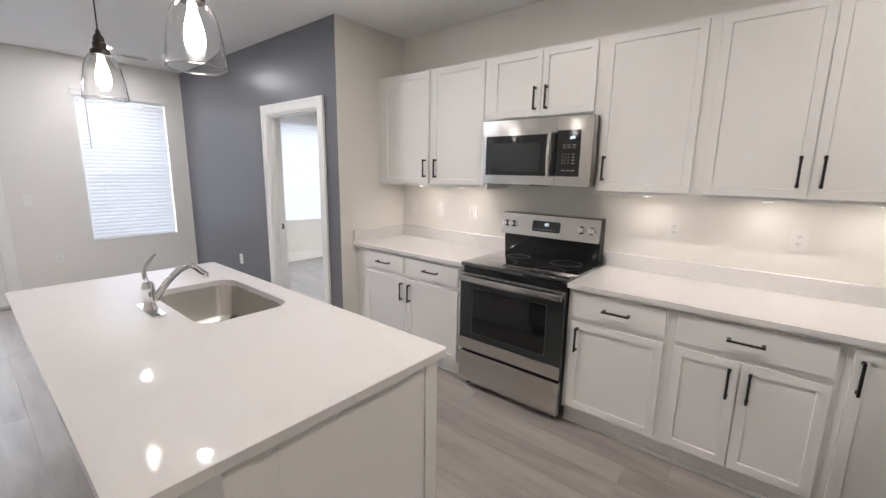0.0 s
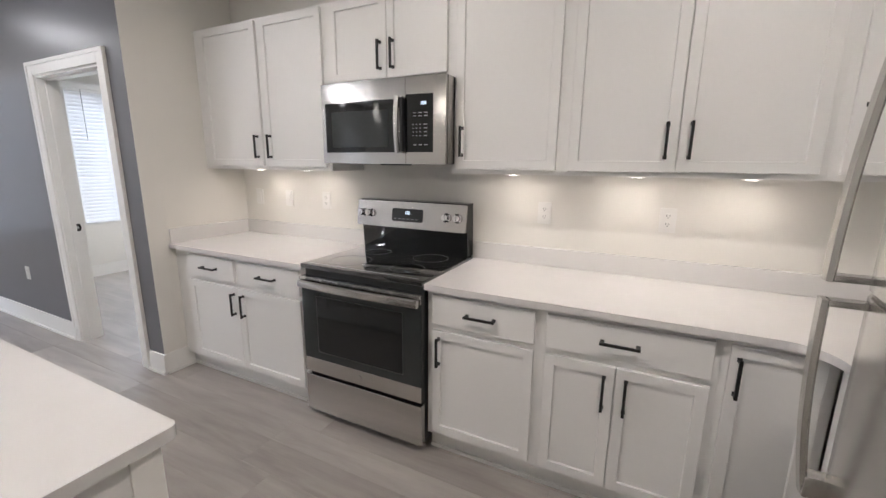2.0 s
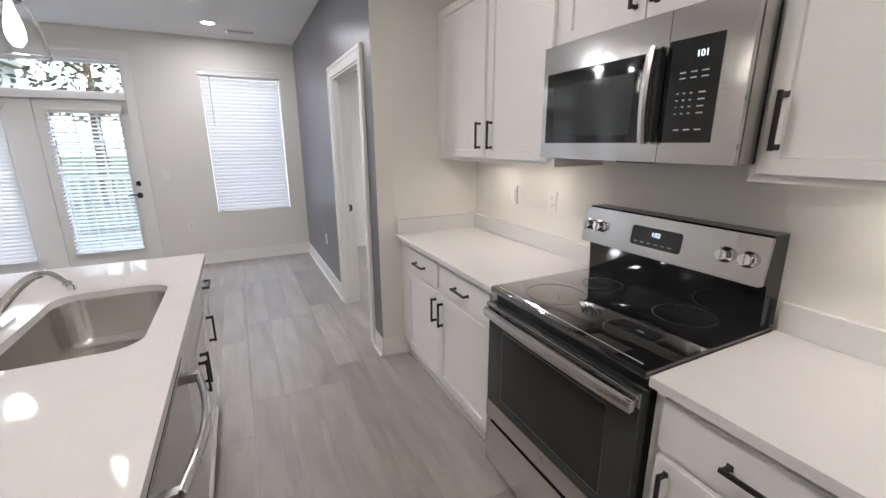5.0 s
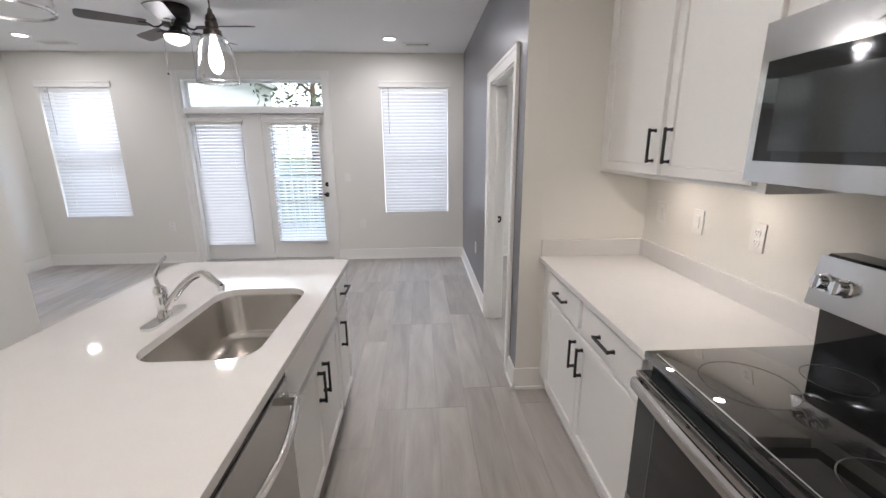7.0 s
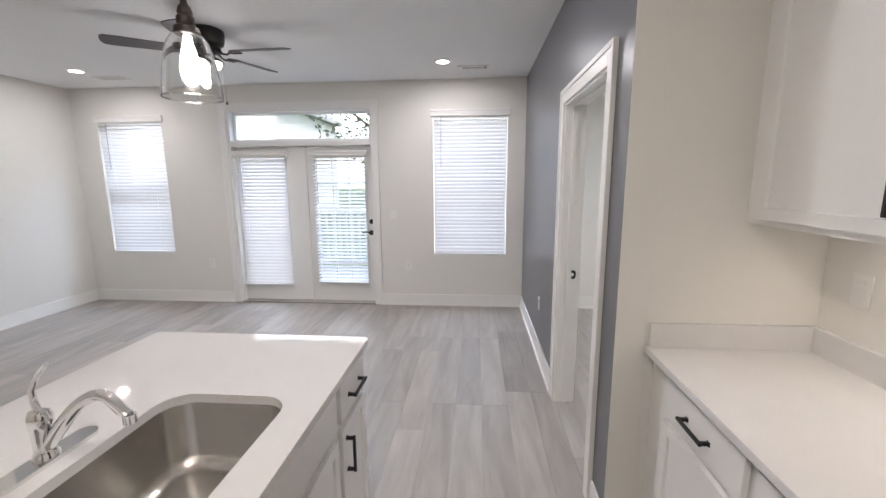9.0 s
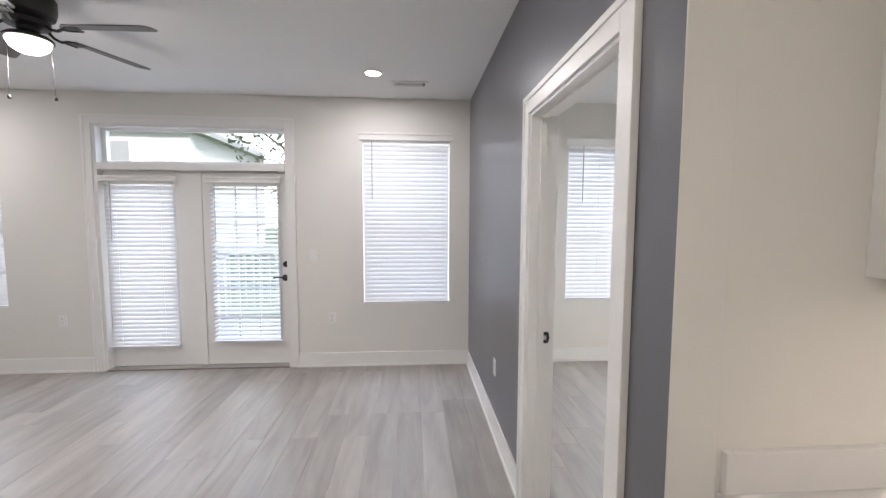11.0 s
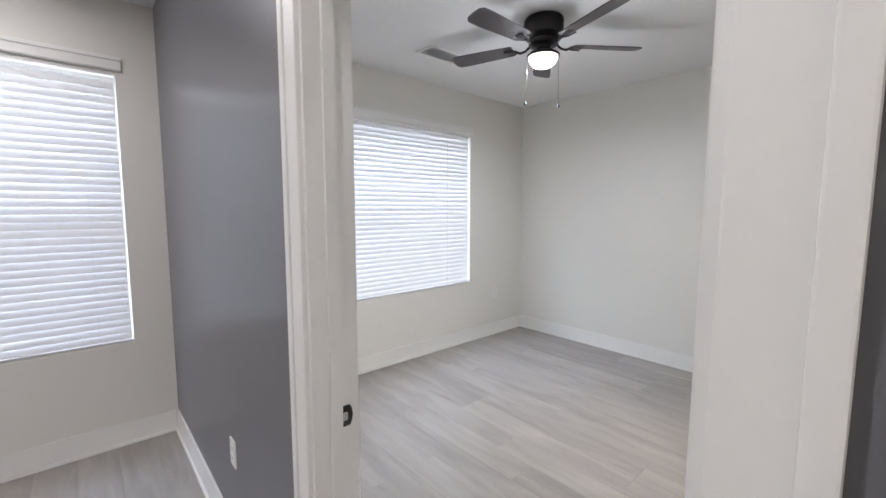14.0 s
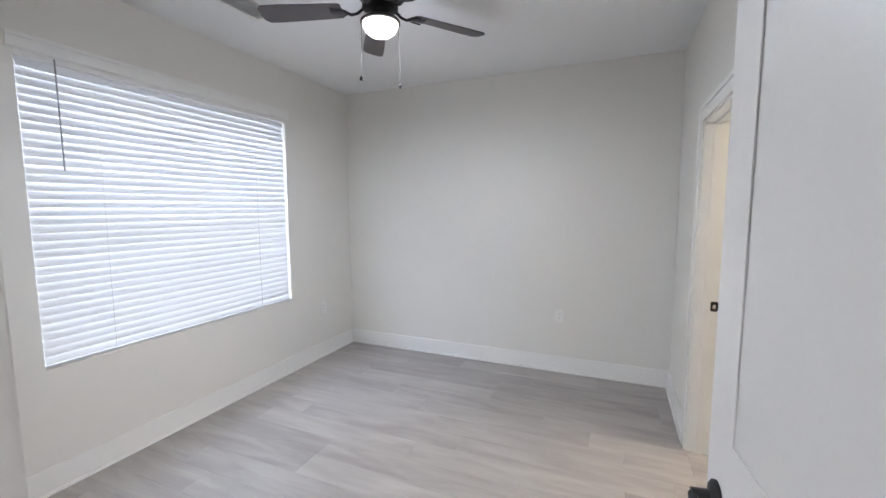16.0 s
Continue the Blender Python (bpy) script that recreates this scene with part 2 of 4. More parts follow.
def prism(bm, loop, z0, z1):
    lo = [bm.verts.new((x, y, z0)) for x, y in loop]
    hi = [bm.verts.new((x, y, z1)) for x, y in loop]
    n = len(loop)
    for k in range(n):
        bm.faces.new((lo[k], lo[(k + 1) % n], hi[(k + 1) % n], hi[k]))
    bm.faces.new(list(reversed(lo)))
    bm.faces.new(hi)
    return bm


def mesh_of(name, bm, mat, smooth=False):
    bmesh.ops.recalc_face_normals(bm, faces=bm.faces)
    me = bpy.data.meshes.new(name)
    bm.to_mesh(me)
    bm.free()
    me.materials.append(mat)
    if smooth:
        for p in me.polygons:
            p.use_smooth = True
        me.set_sharp_from_angle(angle=radians(38))
    return me


def part(name, bm, mat, parent, label="", smooth=False, at=None):
    ob = new(name, mesh_of(name, bm, mat, smooth))
    ob.parent = parent
    if at is not None:
        ob.matrix_basis = at
    if label:
        ob["label"] = label
    return ob


def thing(name, at, label, category, group="", kind=""):
    ob = new(name)
    ob.empty_display_size = 0.1
    ob.matrix_basis = at
    return tagged(ob, label, category, group, kind)


def solid(name, bm, mat, label, category, kind="structure", smooth=False):
    return tagged(new(name, mesh_of(name, bm, mat, smooth)), label, category, "", kind)


def text_part(name, words, size, mat, parent, at):
    cu = bpy.data.curves.new(name, "FONT")
    cu.body, cu.size, cu.align_x, cu.align_y, cu.extrude = words, size, "CENTER", "CENTER", 0.0004
    cu.materials.append(mat)
    ob = new(name, cu)
    ob.parent = parent
    ob.matrix_basis = at
    return ob


def holed_wall(axis, a0, a1, u0, u1, z0, z1, holes):
    """A wall a0..a1 thick across the given axis, from u0 to u1, with rectangular openings (u0, u1, z0, z1) right through it."""
    us = sorted({u0, u1, *[h[0] for h in holes], *[h[1] for h in holes]})
    zs = sorted({z0, z1, *[h[2] for h in holes], *[h[3] for h in holes]})
    nu, nz = len(us) - 1, len(zs) - 1

    def full(i, j):
        if not (0 <= i < nu and 0 <= j < nz):
            return False
        cu, cz = (us[i] + us[i + 1]) / 2, (zs[j] + zs[j + 1]) / 2
        return not any(h[0] < cu < h[1] and h[2] < cz < h[3] for h in holes)

    bm = bmesh.new()

    def quad(*pts):
        bm.faces.new([bm.verts.new((a, u, z) if axis == "x" else (u, a, z)) for a, u, z in pts])

    for i in range(nu):
        for j in range(nz):
            if not full(i, j):
                continue
            p, q, r, s = us[i], us[i + 1], zs[j], zs[j + 1]
            for a in (a0, a1):
                quad((a, p, r), (a, q, r), (a, q, s), (a, p, s))
            if not full(i - 1, j):
                quad((a0, p, r), (a1, p, r), (a1, p, s), (a0, p, s))
            if not full(i + 1, j):
                quad((a0, q, r), (a1, q, r), (a1, q, s), (a0, q, s))
            if not full(i, j - 1):
                quad((a0, p, r), (a1, p, r), (a1, q, r), (a0, q, r))
            if not full(i, j + 1):
                quad((a0, p, s), (a1, p, s), (a1, q, s), (a0, q, s))
    bmesh.ops.remove_doubles(bm, verts=bm.verts, dist=1e-5)
    return bm


# ---------------- structure ----------------
W1 = (-2.84, -1.985, 0.648, 2.30)
W2 = (1.412, 2.285, 0.648, 2.30)
WB = (3.525, 5.29, 0.663, 2.285)
FD = (-1.14, 0.67, 0.0, 2.415)
DOOR = (-3.68, -2.792, 0.0, 2.045)
BATH = (4.37, 5.25, 0.0, 2.0)
wall_windows = solid("wall_west", holed_wall("x", XW - 0.17, XW, YL - 0.12, YN + 0.12, 0, CEIL, [W1, W2, WB, FD]), WALL, "off-white painted wall with windows and patio doors", "wall")
solid("wall_grey", holed_wall("y", YG, YG + 0.06, XW, XP, 0, CEIL, [DOOR]), GREY, "dark grey painted accent wall with a doorway", "wall")
solid("wall_bedroom_south", holed_wall("y", YG + 0.0602, YB, XW, XP - 0.002, 0, CEIL, [DOOR]), WALL, "off-white painted bedroom wall with doorway", "wall")
solid("wall_pier", boxed(XB, XP + 0.003, YB + 0.0005, YK + 0.12, 0, CEIL), WALL, "off-white painted wall end beside the kitchen", "wall")
solid("wall_pier_corner", boxed(XP, XP + 0.003, YG + 0.001, YB, 0, CEIL), WALL, "off-white painted wall end facing the kitchen", "wall")
solid("wall_kitchen", boxed(XP + 0.004, XR + 0.12, YK, YK + 0.12, 0, CEIL), WALL, "off-white painted kitchen wall above the worktop", "wall")
solid("wall_east", boxed(XR, XR + 0.12, YS - 0.12, YK - 0.001, 0, CEIL), WALL, "off-white painted kitchen side wall", "wall")
solid("wall_south", boxed(XE, XR - 0.001, YS - 0.12, YS, 0, CEIL), WALL, "off-white painted wall across from the kitchen", "wall")
solid("wall_nook", boxed(XE, XE + 0.12, YL, YS - 0.121, 0, CEIL), WALL, "off-white painted living room wall", "wall")
solid("wall_living", boxed(XW, XE + 0.12, YL - 0.12, YL - 0.001, 0, CEIL), WALL, "off-white painted living room side wall", "wall")
solid("wall_bedroom_north", boxed(XW, XB + 0.12, YN, YN + 0.12, 0, CEIL), WALL, "off-white painted bedroom back wall", "wall")
solid("wall_bedroom_east", holed_wall("x", XB, XB + 0.12, YK + 0.121, YN - 0.001, 0, CEIL, [BATH]), WALL, "off-white painted bedroom wall with a bathroom doorway", "wall")
solid("wall_bathroom_east", boxed(-0.9, -0.78, YK + 0.12, YN + 0.12, 0, CEIL), WALL, "off-white painted bathroom wall", "wall")
solid("wall_bathroom_north", boxed(XB + 0.121, -0.901, YN, YN + 0.12, 0, CEIL), WALL, "off-white painted bathroom back wall", "wall")
solid("ceiling", boxed(XW - 0.17, XR + 0.12, YL - 0.12, YN + 0.12, CEIL + 0.001, CEIL + 0.15), CEILING, "white painted flat ceiling", "ceiling")
floor = solid("floor", boxed(XW - 0.17, XR + 0.12, YL - 0.12, YN + 0.12, -0.14, -0.004), SLAB, "grey-brown wood-look vinyl plank floor", "floor")


def baseboard(x0, x1, y0, y1, n):
    """A tall board along a wall: n is the side that faces the room."""
    bm = boxed(x0, x1, y0, y1, 0.0, 0.142)
    dx, dy = n
    for v in bm.verts:
        if v.co.z > 0.1:
            if dx and ((v.co.x - (x0 + x1) / 2) * dx > 0):
                v.co.x -= dx * 0.006
            if dy and ((v.co.y - (y0 + y1) / 2) * dy > 0):
                v.co.y -= dy * 0.006
    # shoe moulding
    box(bm, x0 if dx >= 0 else x0 - 0.010, x1 + (0.010 if dx > 0 else 0), y0 - (0.010 if dy < 0 else 0), y1 + (0.010 if dy > 0 else 0), 0.0, 0.018)
    return solid("baseboard", bm, TRIM, "white painted tall baseboard along the wall", "baseboard")


B = 0.016
baseboard(XW, XW + B, YL, FD[0] - 0.09, (1, 0))
baseboard(XW, XW + B, FD[1] + 0.082, YG - B, (1, 0))
baseboard(XW + B, DOOR[0] - 0.09, YG - B, YG, (0, -1))
baseboard(DOOR[1] + 0.09, XP + B, YG - B, YG, (0, -1))
baseboard(XP + 0.003, XP + B, YG, 2.695, (1, 0))
baseboard(XW + B, XE, YL - 0.001, YL + B, (0, 1))
baseboard(XW, XW + B, YB + B, YN - B, (1, 0))
baseboard(XW, XB, YN - B, YN, (0, -1))
baseboard(XB - B, XB, BATH[1] + 0.085, YN - B, (-1, 0))
baseboard(XB - B, XB, YB, BATH[0] - 0.085, (-1, 0))
baseboard(XW + B, DOOR[0] - 0.09, YB, YB + B, (0, 1))
baseboard(XE + 0.0, XR, YS, YS + B, (0, 1))
baseboard(XE - B, XE, YL + B, YS + B, (-1, 0))


def casing(axis, a, n, u0, u1, top, w=0.088, sill=False):
    """Moulded casing round an opening on the wall face at a, facing n (+1 or -1)."""
    bm = bmesh.new()
    t1, t2 = 0.017, 0.023

    def piece(p0, p1, z0, z1, t):
        lo, hi = (a, a + n * t) if n > 0 else (a + n * t, a)
        if axis == "y":
            box(bm, p0, p1, lo, hi, z0, z1, 0.003)
        else:
            box(bm, lo, hi, p0, p1, z0, z1, 0.003)

    for s, u in ((-1, u0), (1, u1)):
        piece(min(u, u + s * (w - 0.024)), max(u, u + s * (w - 0.024)), 0, top + w - 0.024, t1)
        piece(min(u + s * (w - 0.026), u + s * w), max(u + s * (w - 0.026), u + s * w), 0, top + w, t2)
    piece(u0 + 0.001, u1 - 0.001, top, top + w - 0.024, t1)
    piece(u0 - w + 0.026, u1 + w - 0.026, top + w - 0.026, top + w, t2)
    return bm


def door_frame(name, axis, a0, a1, hole, label):
    """Jambs, stops and the casings on both faces, of one piece of setting."""
    u0, u1, _, top = hole
    root = thing(name, pose(0, 0, 0), label, "door frame", kind="structure")
    j = 0.019
    bm = bmesh.new()
    for p0, p1, z0, z1 in ((u0, u0 + j, 0, top), (u1 - j, u1, 0, top), (u0 + j, u1 - j, top - j, top)):
        if axis == "y":
            box(bm, p0, p1, a0 - 0.004, a1 + 0.004, z0, z1)
        else:
            box(bm, a0 - 0.004, a1 + 0.004, p0, p1, z0, z1)
    part("jamb", bm, TRIM, root)
    bm = bmesh.new()
    m0, m1 = a0 + (a1 - a0) * 0.35, a0 + (a1 - a0) * 0.62
    for p0, p1, z0, z1 in ((u0 + j, u0 + j + 0.011, 0, top - j), (u1 - j - 0.011, u1 - j, 0, top - j), (u0 + j + 0.011, u1 - j - 0.011, top - j - 0.011, top - j)):
        if axis == "y":
            box(bm, p0, p1, m0, m1, z0, z1)
        else:
            box(bm, m0, m1, p0, p1, z0, z1)
    part("door_stop", bm, TRIM, root)
    part("casing", casing(axis, a0, -1, u0 + 0.005, u1 - 0.005, top - 0.005), TRIM, root)
    part("casing", casing(axis, a1, 1, u0 + 0.005, u1 - 0.005, top - 0.005), TRIM, root)
    return root


frame_bed = door_frame("door_frame_1", "y", YG, YB, DOOR, "white painted door frame in the grey wall")
frame_bath = door_frame("door_frame_2", "x", XB, XB + 0.12, BATH, "white painted bathroom door frame")


def strike_plate(parent, at):
    bm = prism(bmesh.new(), rounded_loop(-0.018, 0.018, -0.029, 0.029, 0.006, 4), 0, 0.003)
    sp = part("strike_plate", bm, BLACK, parent, "black metal strike plate", at=at)
    part("latch_hole", prism(bmesh.new(), rounded_loop(-0.008, 0.008, -0.012, 0.012, 0.005, 4), 0.003, 0.0045), STEEL, sp)
    part("lip", tube(bmesh.new(), [(0.018, -0.02, 0.001), (0.021, 0, 0.002), (0.018, 0.02, 0.001)], 0.003, 6), BLACK, sp)


strike_plate(frame_bed, pose(DOOR[0] + 0.019, 2.578, 0.93, 90, 0, 90))
strike_plate(frame_bath, pose(XB + 0.095, BATH[1] - 0.019, 0.92, 90, 0, 0))


# ---------------- windows, blinds, patio doors ----------------
def slat_mesh(length, depth=0.05):
    bm = bmesh.new()
    rows = []
    for k in range(5):
        u = -depth / 2 + depth * k / 4
        h = 0.0035 * (1 - (2 * u / depth) ** 2)
        rows.append(([bm.verts.new((u, y, h)) for y in (-length / 2, length / 2)], [bm.verts.new((u, y, h + 0.0026)) for y in (-length / 2, length / 2)]))
    for (lo, hi), (lo2, hi2) in zip(rows, rows[1:]):
        bm.faces.new((lo[0], lo[1], lo2[1], lo2[0]))
        bm.faces.new((hi[0], hi2[0], hi2[1], hi[1]))
        for k in (0, 1):
            bm.faces.new((lo[k], lo2[k], hi2[k], hi[k]))
    for lo, hi in (rows[0], rows[-1]):
        bm.faces.new((lo[0], lo[1], hi[1], hi[0]))
    return mesh_of("slat", bm, SLATM, True)


def blind(x, y0, y1, z0, z1, tilt, label, pitch=0.0435, wand=None, valance=0.075, out=0.03):
    """A two-inch slatted blind facing +x, its slat line at x."""
    b = thing("window_blind", pose(x, (y0 + y1) / 2, z0), label, "window blind", "slatted window blinds")
    half, h = (y1 - y0) / 2, z1 - z0
    me = slat_mesh(2 * half - 0.022)
    n = int((h - 0.05) / pitch)
    rng = random.Random(int(abs(y0) * 100))
    for k in range(n):
        ob = new("slat", me)
        ob.parent = b
        ob.matrix_basis = pose(rng.uniform(-0.0015, 0.0015), 0, 0.045 + pitch * k, rng.uniform(-0.12, 0.12), tilt + rng.uniform(-2.0, 2.0), 0)
    part("bottom_rail", boxed(-0.024, 0.024, -half + 0.004, half - 0.004, 0.004, 0.022, 0.004), SLATM, b)
    part("headrail", boxed(-0.028, 0.022, -half + 0.004, half - 0.004, h - 0.03, h + 0.012), WHITEPL, b)
    vb = boxed(out, out + 0.012, -half - 0.028, half + 0.028, h - 0.004, h + valance, 0.003)
    box(vb, out + 0.010, out + 0.020, -half - 0.03, half + 0.03, h + valance - 0.022, h + valance, 0.004)
    box(vb, out + 0.010, out + 0.016, -half - 0.03, half + 0.03, h + 0.002, h + 0.014, 0.002)
    for s in (-1, 1):
        box(vb, -0.02 if out > 0.04 else out - 0.012, out, s * (half + 0.022) - 0.006, s * (half + 0.022) + 0.006, h - 0.004, h + valance)
    part("valance", vb, WHITEPL, b, "white moulded blind valance")
    for u in (-0.62, 0.62):
        for d in (-0.026, 0.026):
            part("ladder_cord", tube(bmesh.new(), [(d, u * half, 0.02), (d, u * half, h - 0.02)], 0.0009, 4), WHITEPL, b)
    w = wand if wand is not None else -0.78
    part("tilt_wand", tube(bmesh.new(), [(0.034, w * half, h - 0.01), (0.036, w * half, h - 0.58)], 0.004, 6), GREYPL, b, "thin grey plastic tilt wand")
    return b


def window(name, hole, label, sash=True, split=None):
    y0, y1, z0, z1 = hole
    x = XW - 0.115
    root = thing(name, pose(x, (y0 + y1) / 2, z0), label, "window", kind="structure")
    half, h = (y1 - y0) / 2, z1 - z0
    spans = [(-half, half)] if split is None else [(-half, 0.0), (0.0, half)]
    fb = bmesh.new()
    for a, c in spans:
        box(fb, -0.03, 0.03, a, a + 0.045, 0, h)
        box(fb, -0.03, 0.03, c - 0.045, c, 0, h)
        box(fb, -0.03, 0.03, a + 0.045, c - 0.045, 0, 0.05)
        box(fb, -0.03, 0.03, a + 0.045, c - 0.045, h - 0.045, h)
        box(fb, -0.02, 0.035, a + 0.045, c - 0.045, h * 0.5 - 0.025, h * 0.5 + 0.025)
    part("window_frame", fb, TRIM, root)
    for a, c in spans:
        for p, q in ((0.05, h * 0.5 - 0.025), (h * 0.5 + 0.025, h - 0.045)):
            g = part("pane", boxed(-0.004, 0.002, a + 0.045, c - 0.045, p, q), PANE, root)
            g.visible_shadow = False
    part("window_sill", boxed(0.035, 0.113, -half, half, 0.0, 0.014, 0.002), TRIM, root)
    return root


window("window_1", W1, "white vinyl sash window in the living room")
window("window_2", W2, "white vinyl sash window in the living room")
window("window_3", WB, "wide white vinyl double window in the bedroom", split=0)
blind(XW - 0.026, W1[0], W1[1], W1[2], W1[3], 54, "white slatted window blind with half-open slats", wand=-0.72)
blind(XW - 0.026, W2[0], W2[1], W2[2], W2[3], 66, "white slatted window blind, closed, in living room", wand=-0.78)
blind(XW - 0.026, WB[0], WB[1], WB[2], WB[3], 66, "wide white slatted bedroom window blind, closed", wand=-0.82)

# patio door unit
y0, y1, _, ztop = FD
patio = thing("door_patio", pose(0, 0, 0), "white double patio door with transom window", "patio door", kind="structure")
fx0, fx1 = XW - 0.15, XW - 0.002
fb = bmesh.new()
box(fb, fx0, fx1, y0, y0 + 0.035, 0, ztop)
box(fb, fx0, fx1, y1 - 0.02, y1, 0, ztop)
box(fb, fx0, fx1, y0 + 0.035, y1 - 0.02, ztop - 0.022, ztop)
box(fb, fx0, fx1 + 0.006, y0 + 0.035, y1 - 0.02, 1.985, 2.05, 0.003)
part("jamb", fb, TRIM, patio)
bm = casing("x", XW, 1, y0 + 0.004, y1 - 0.004, ztop - 0.004, 0.085)
part("casing", bm, TRIM, patio)
part("threshold", boxed(fx0, XW + 0.02, y0 + 0.035, y1 - 0.02, 0.0, 0.016, 0.003), STEEL, patio, "metal door threshold")
tb = bmesh.new()
ty0, ty1 = y0 + 0.035, y1 - 0.02
for a in ((ty0, ty0 + 0.045, 2.05, ztop - 0.022), (ty1 - 0.02, ty1, 2.05, ztop - 0.022), (ty0 + 0.045, ty1 - 0.02, 2.05, 2.076), (ty0 + 0.045, ty1 - 0.02, ztop - 0.05, ztop - 0.022)):
    box(tb, XW - 0.13, XW - 0.08, *a)
part("transom_frame", tb, TRIM, patio)
g = part("transom_pane", boxed(XW - 0.108, XW - 0.102, ty0 + 0.045, ty1 - 0.02, 2.076, ztop - 0.05), PANE, patio)
g.visible_shadow = False


def patio_leaf(a, c, glass_y0, glass_y1, glass_z0, glass_z1, label):
    x0, x1 = XW - 0.125, XW - 0.08
    bm = bmesh.new()
    box(bm, x0, x1, a, glass_y0, 0.02, 1.98)
    box(bm, x0, x1, glass_y1, c, 0.02, 1.98)
    box(bm, x0, x1, glass_y0, glass_y1, 0.02, glass_z0)
    box(bm, x0, x1, glass_y0, glass_y1, glass_z1, 1.98)
    leaf = part("door_leaf", bm, TRIM, patio, label)
    lb = bmesh.new()
    w = 0.028
    for p, q, r, s in ((glass_y0 - w, glass_y0, glass_z0 - w, glass_z1 + w), (glass_y1, glass_y1 + w, glass_z0 - w, glass_z1 + w), (glass_y0, glass_y1, glass_z0 - w, glass_z0), (glass_y0, glass_y1, glass_z1, glass_z1 + w)):
        box(lb, x1, x1 + 0.012, p, q, r, s, 0.004)
    part("glazing_bead", lb, TRIM, leaf)
    g = part("pane", boxed(x0 + 0.02, x0 + 0.026, glass_y0, glass_y1, glass_z0, glass_z1), PANE, leaf)
    g.visible_shadow = False
    mb = bmesh.new()
    for k in (1, 2):
        yy = glass_y0 + (glass_y1 - glass_y0) * k / 3
        box(mb, x0 + 0.012, x0 + 0.034, yy - 0.008, yy + 0.008, glass_z0, glass_z1)
    for k in range(1, 5):
        zz = glass_z0 + (glass_z1 - glass_z0) * k / 5
        box(mb, x0 + 0.013, x0 + 0.033, glass_y0, glass_y1, zz - 0.008, zz + 0.008)
    part("muntin", mb, TRIM, leaf)
    return leaf


patio_leaf(y0 + 0.036, -0.207, -1.03, -0.47, 0.28, 1.84, "white fixed patio door leaf")
leaf2 = patio_leaf(-0.181, y1 - 0.021, -0.07, 0.545, 0.28, 1.84, "white active patio door leaf with black hardware")
part("astragal", boxed(XW - 0.12, XW - 0.062, -0.206, -0.184, 0.018, 1.983, 0.003), TRIM, patio)
part("weather_strip", boxed(XW - 0.12, XW - 0.088, -0.1838, -0.1815, 0.018, 1.983), SLOT, patio)
rose = lathe(bmesh.new(), [(0.001, 0.0), (0.031, 0.0), (0.031, 0.006), (0.022, 0.014), (0.001, 0.015)], 20)
part("deadbolt", rose, BLACK, leaf2, "black metal deadbolt", True, pose(XW - 0.08, 0.618, 1.052, 0, 90, 0))


def lever(parent, at, length=0.11, side=1):
    """A dark lever handle on a round rose; the rose lies in the xy plane."""
    r = part("door_handle", lathe(bmesh.new(), [(0.001, 0.0), (0.033, 0.0), (0.033, 0.006), (0.026, 0.012), (0.012, 0.016), (0.011, 0.048), (0.001, 0.05)], 22), BLACK, parent, "dark bronze lever handle", True, at)
    pts = [(side * length * s, 0.012 * math.sin(s * 3.0), 0.045 + 0.006 * math.sin(s * 3.1)) for s in [k / 10 for k in range(11)]]
    part("lever", tube(bmesh.new(), pts, 0.011, 8, 0.007, 0.7), BLACK, r, smooth=True)


lever(leaf2, pose(XW - 0.08, 0.61, 0.912, 90, 0, 90), 0.11, -1)
blind(XW - 0.045, -1.09, -0.425, 0.22, 1.875, 63, "white slatted blind on patio door, closed", pitch=0.043, wand=-0.75, valance=0.055, out=0.034)
blind(XW - 0.045, -0.1, 0.567, 0.255, 1.865, 22, "white slatted blind on patio door, slats open", pitch=0.043, wand=-0.8, valance=0.06, out=0.034)

# bedroom door, swung open into the bedroom
hx, hy = DOOR[1] - 0.022, YB + 0.004
bed_door = thing("door_bedroom", pose(hx, hy, 0.012, 0, 0, 96), "white panelled bedroom door standing open", "door", kind="structure")
LW, LH, LT = 0.862, 2.02, 0.035
db = boxed(0, LW, 0, LT, 0, LH)
part("door_leaf", db, TRIM, bed_door)
for yy, s in ((-0.0005, -1), (LT + 0.0005, 1)):
    for pz0, pz1 in ((0.22, 0.86), (1.02, LH - 0.12)):
        mb = bmesh.new()
        for p, q, r, t in ((0.12, 0.135, pz0, pz1), (LW - 0.135, LW - 0.12, pz0, pz1), (0.135, LW - 0.135, pz0, pz0 + 0.015), (0.135, LW - 0.135, pz1 - 0.015, pz1)):
            box(mb, p, q, min(yy, yy + s * 0.004), max(yy, yy + s * 0.004), r, t, 0.0018)
        part("panel_moulding", mb, TRIM, bed_door)
lever(bed_door, pose(LW - 0.065, LT, 0.885, -90, 0, 0), 0.1, -1)
lever(bed_door, pose(LW - 0.065, 0, 0.885, 90, 0, 0), 0.1, -1)
for hz in (0.2, 1.0, 1.8):
    part("hinge", lathe(bmesh.new(), [(0.006, hz), (0.006, hz + 0.09)], 10, Matrix.Translation((-0.006, LT + 0.004, 0))), BLACK, bed_door, "black door hinge", True)


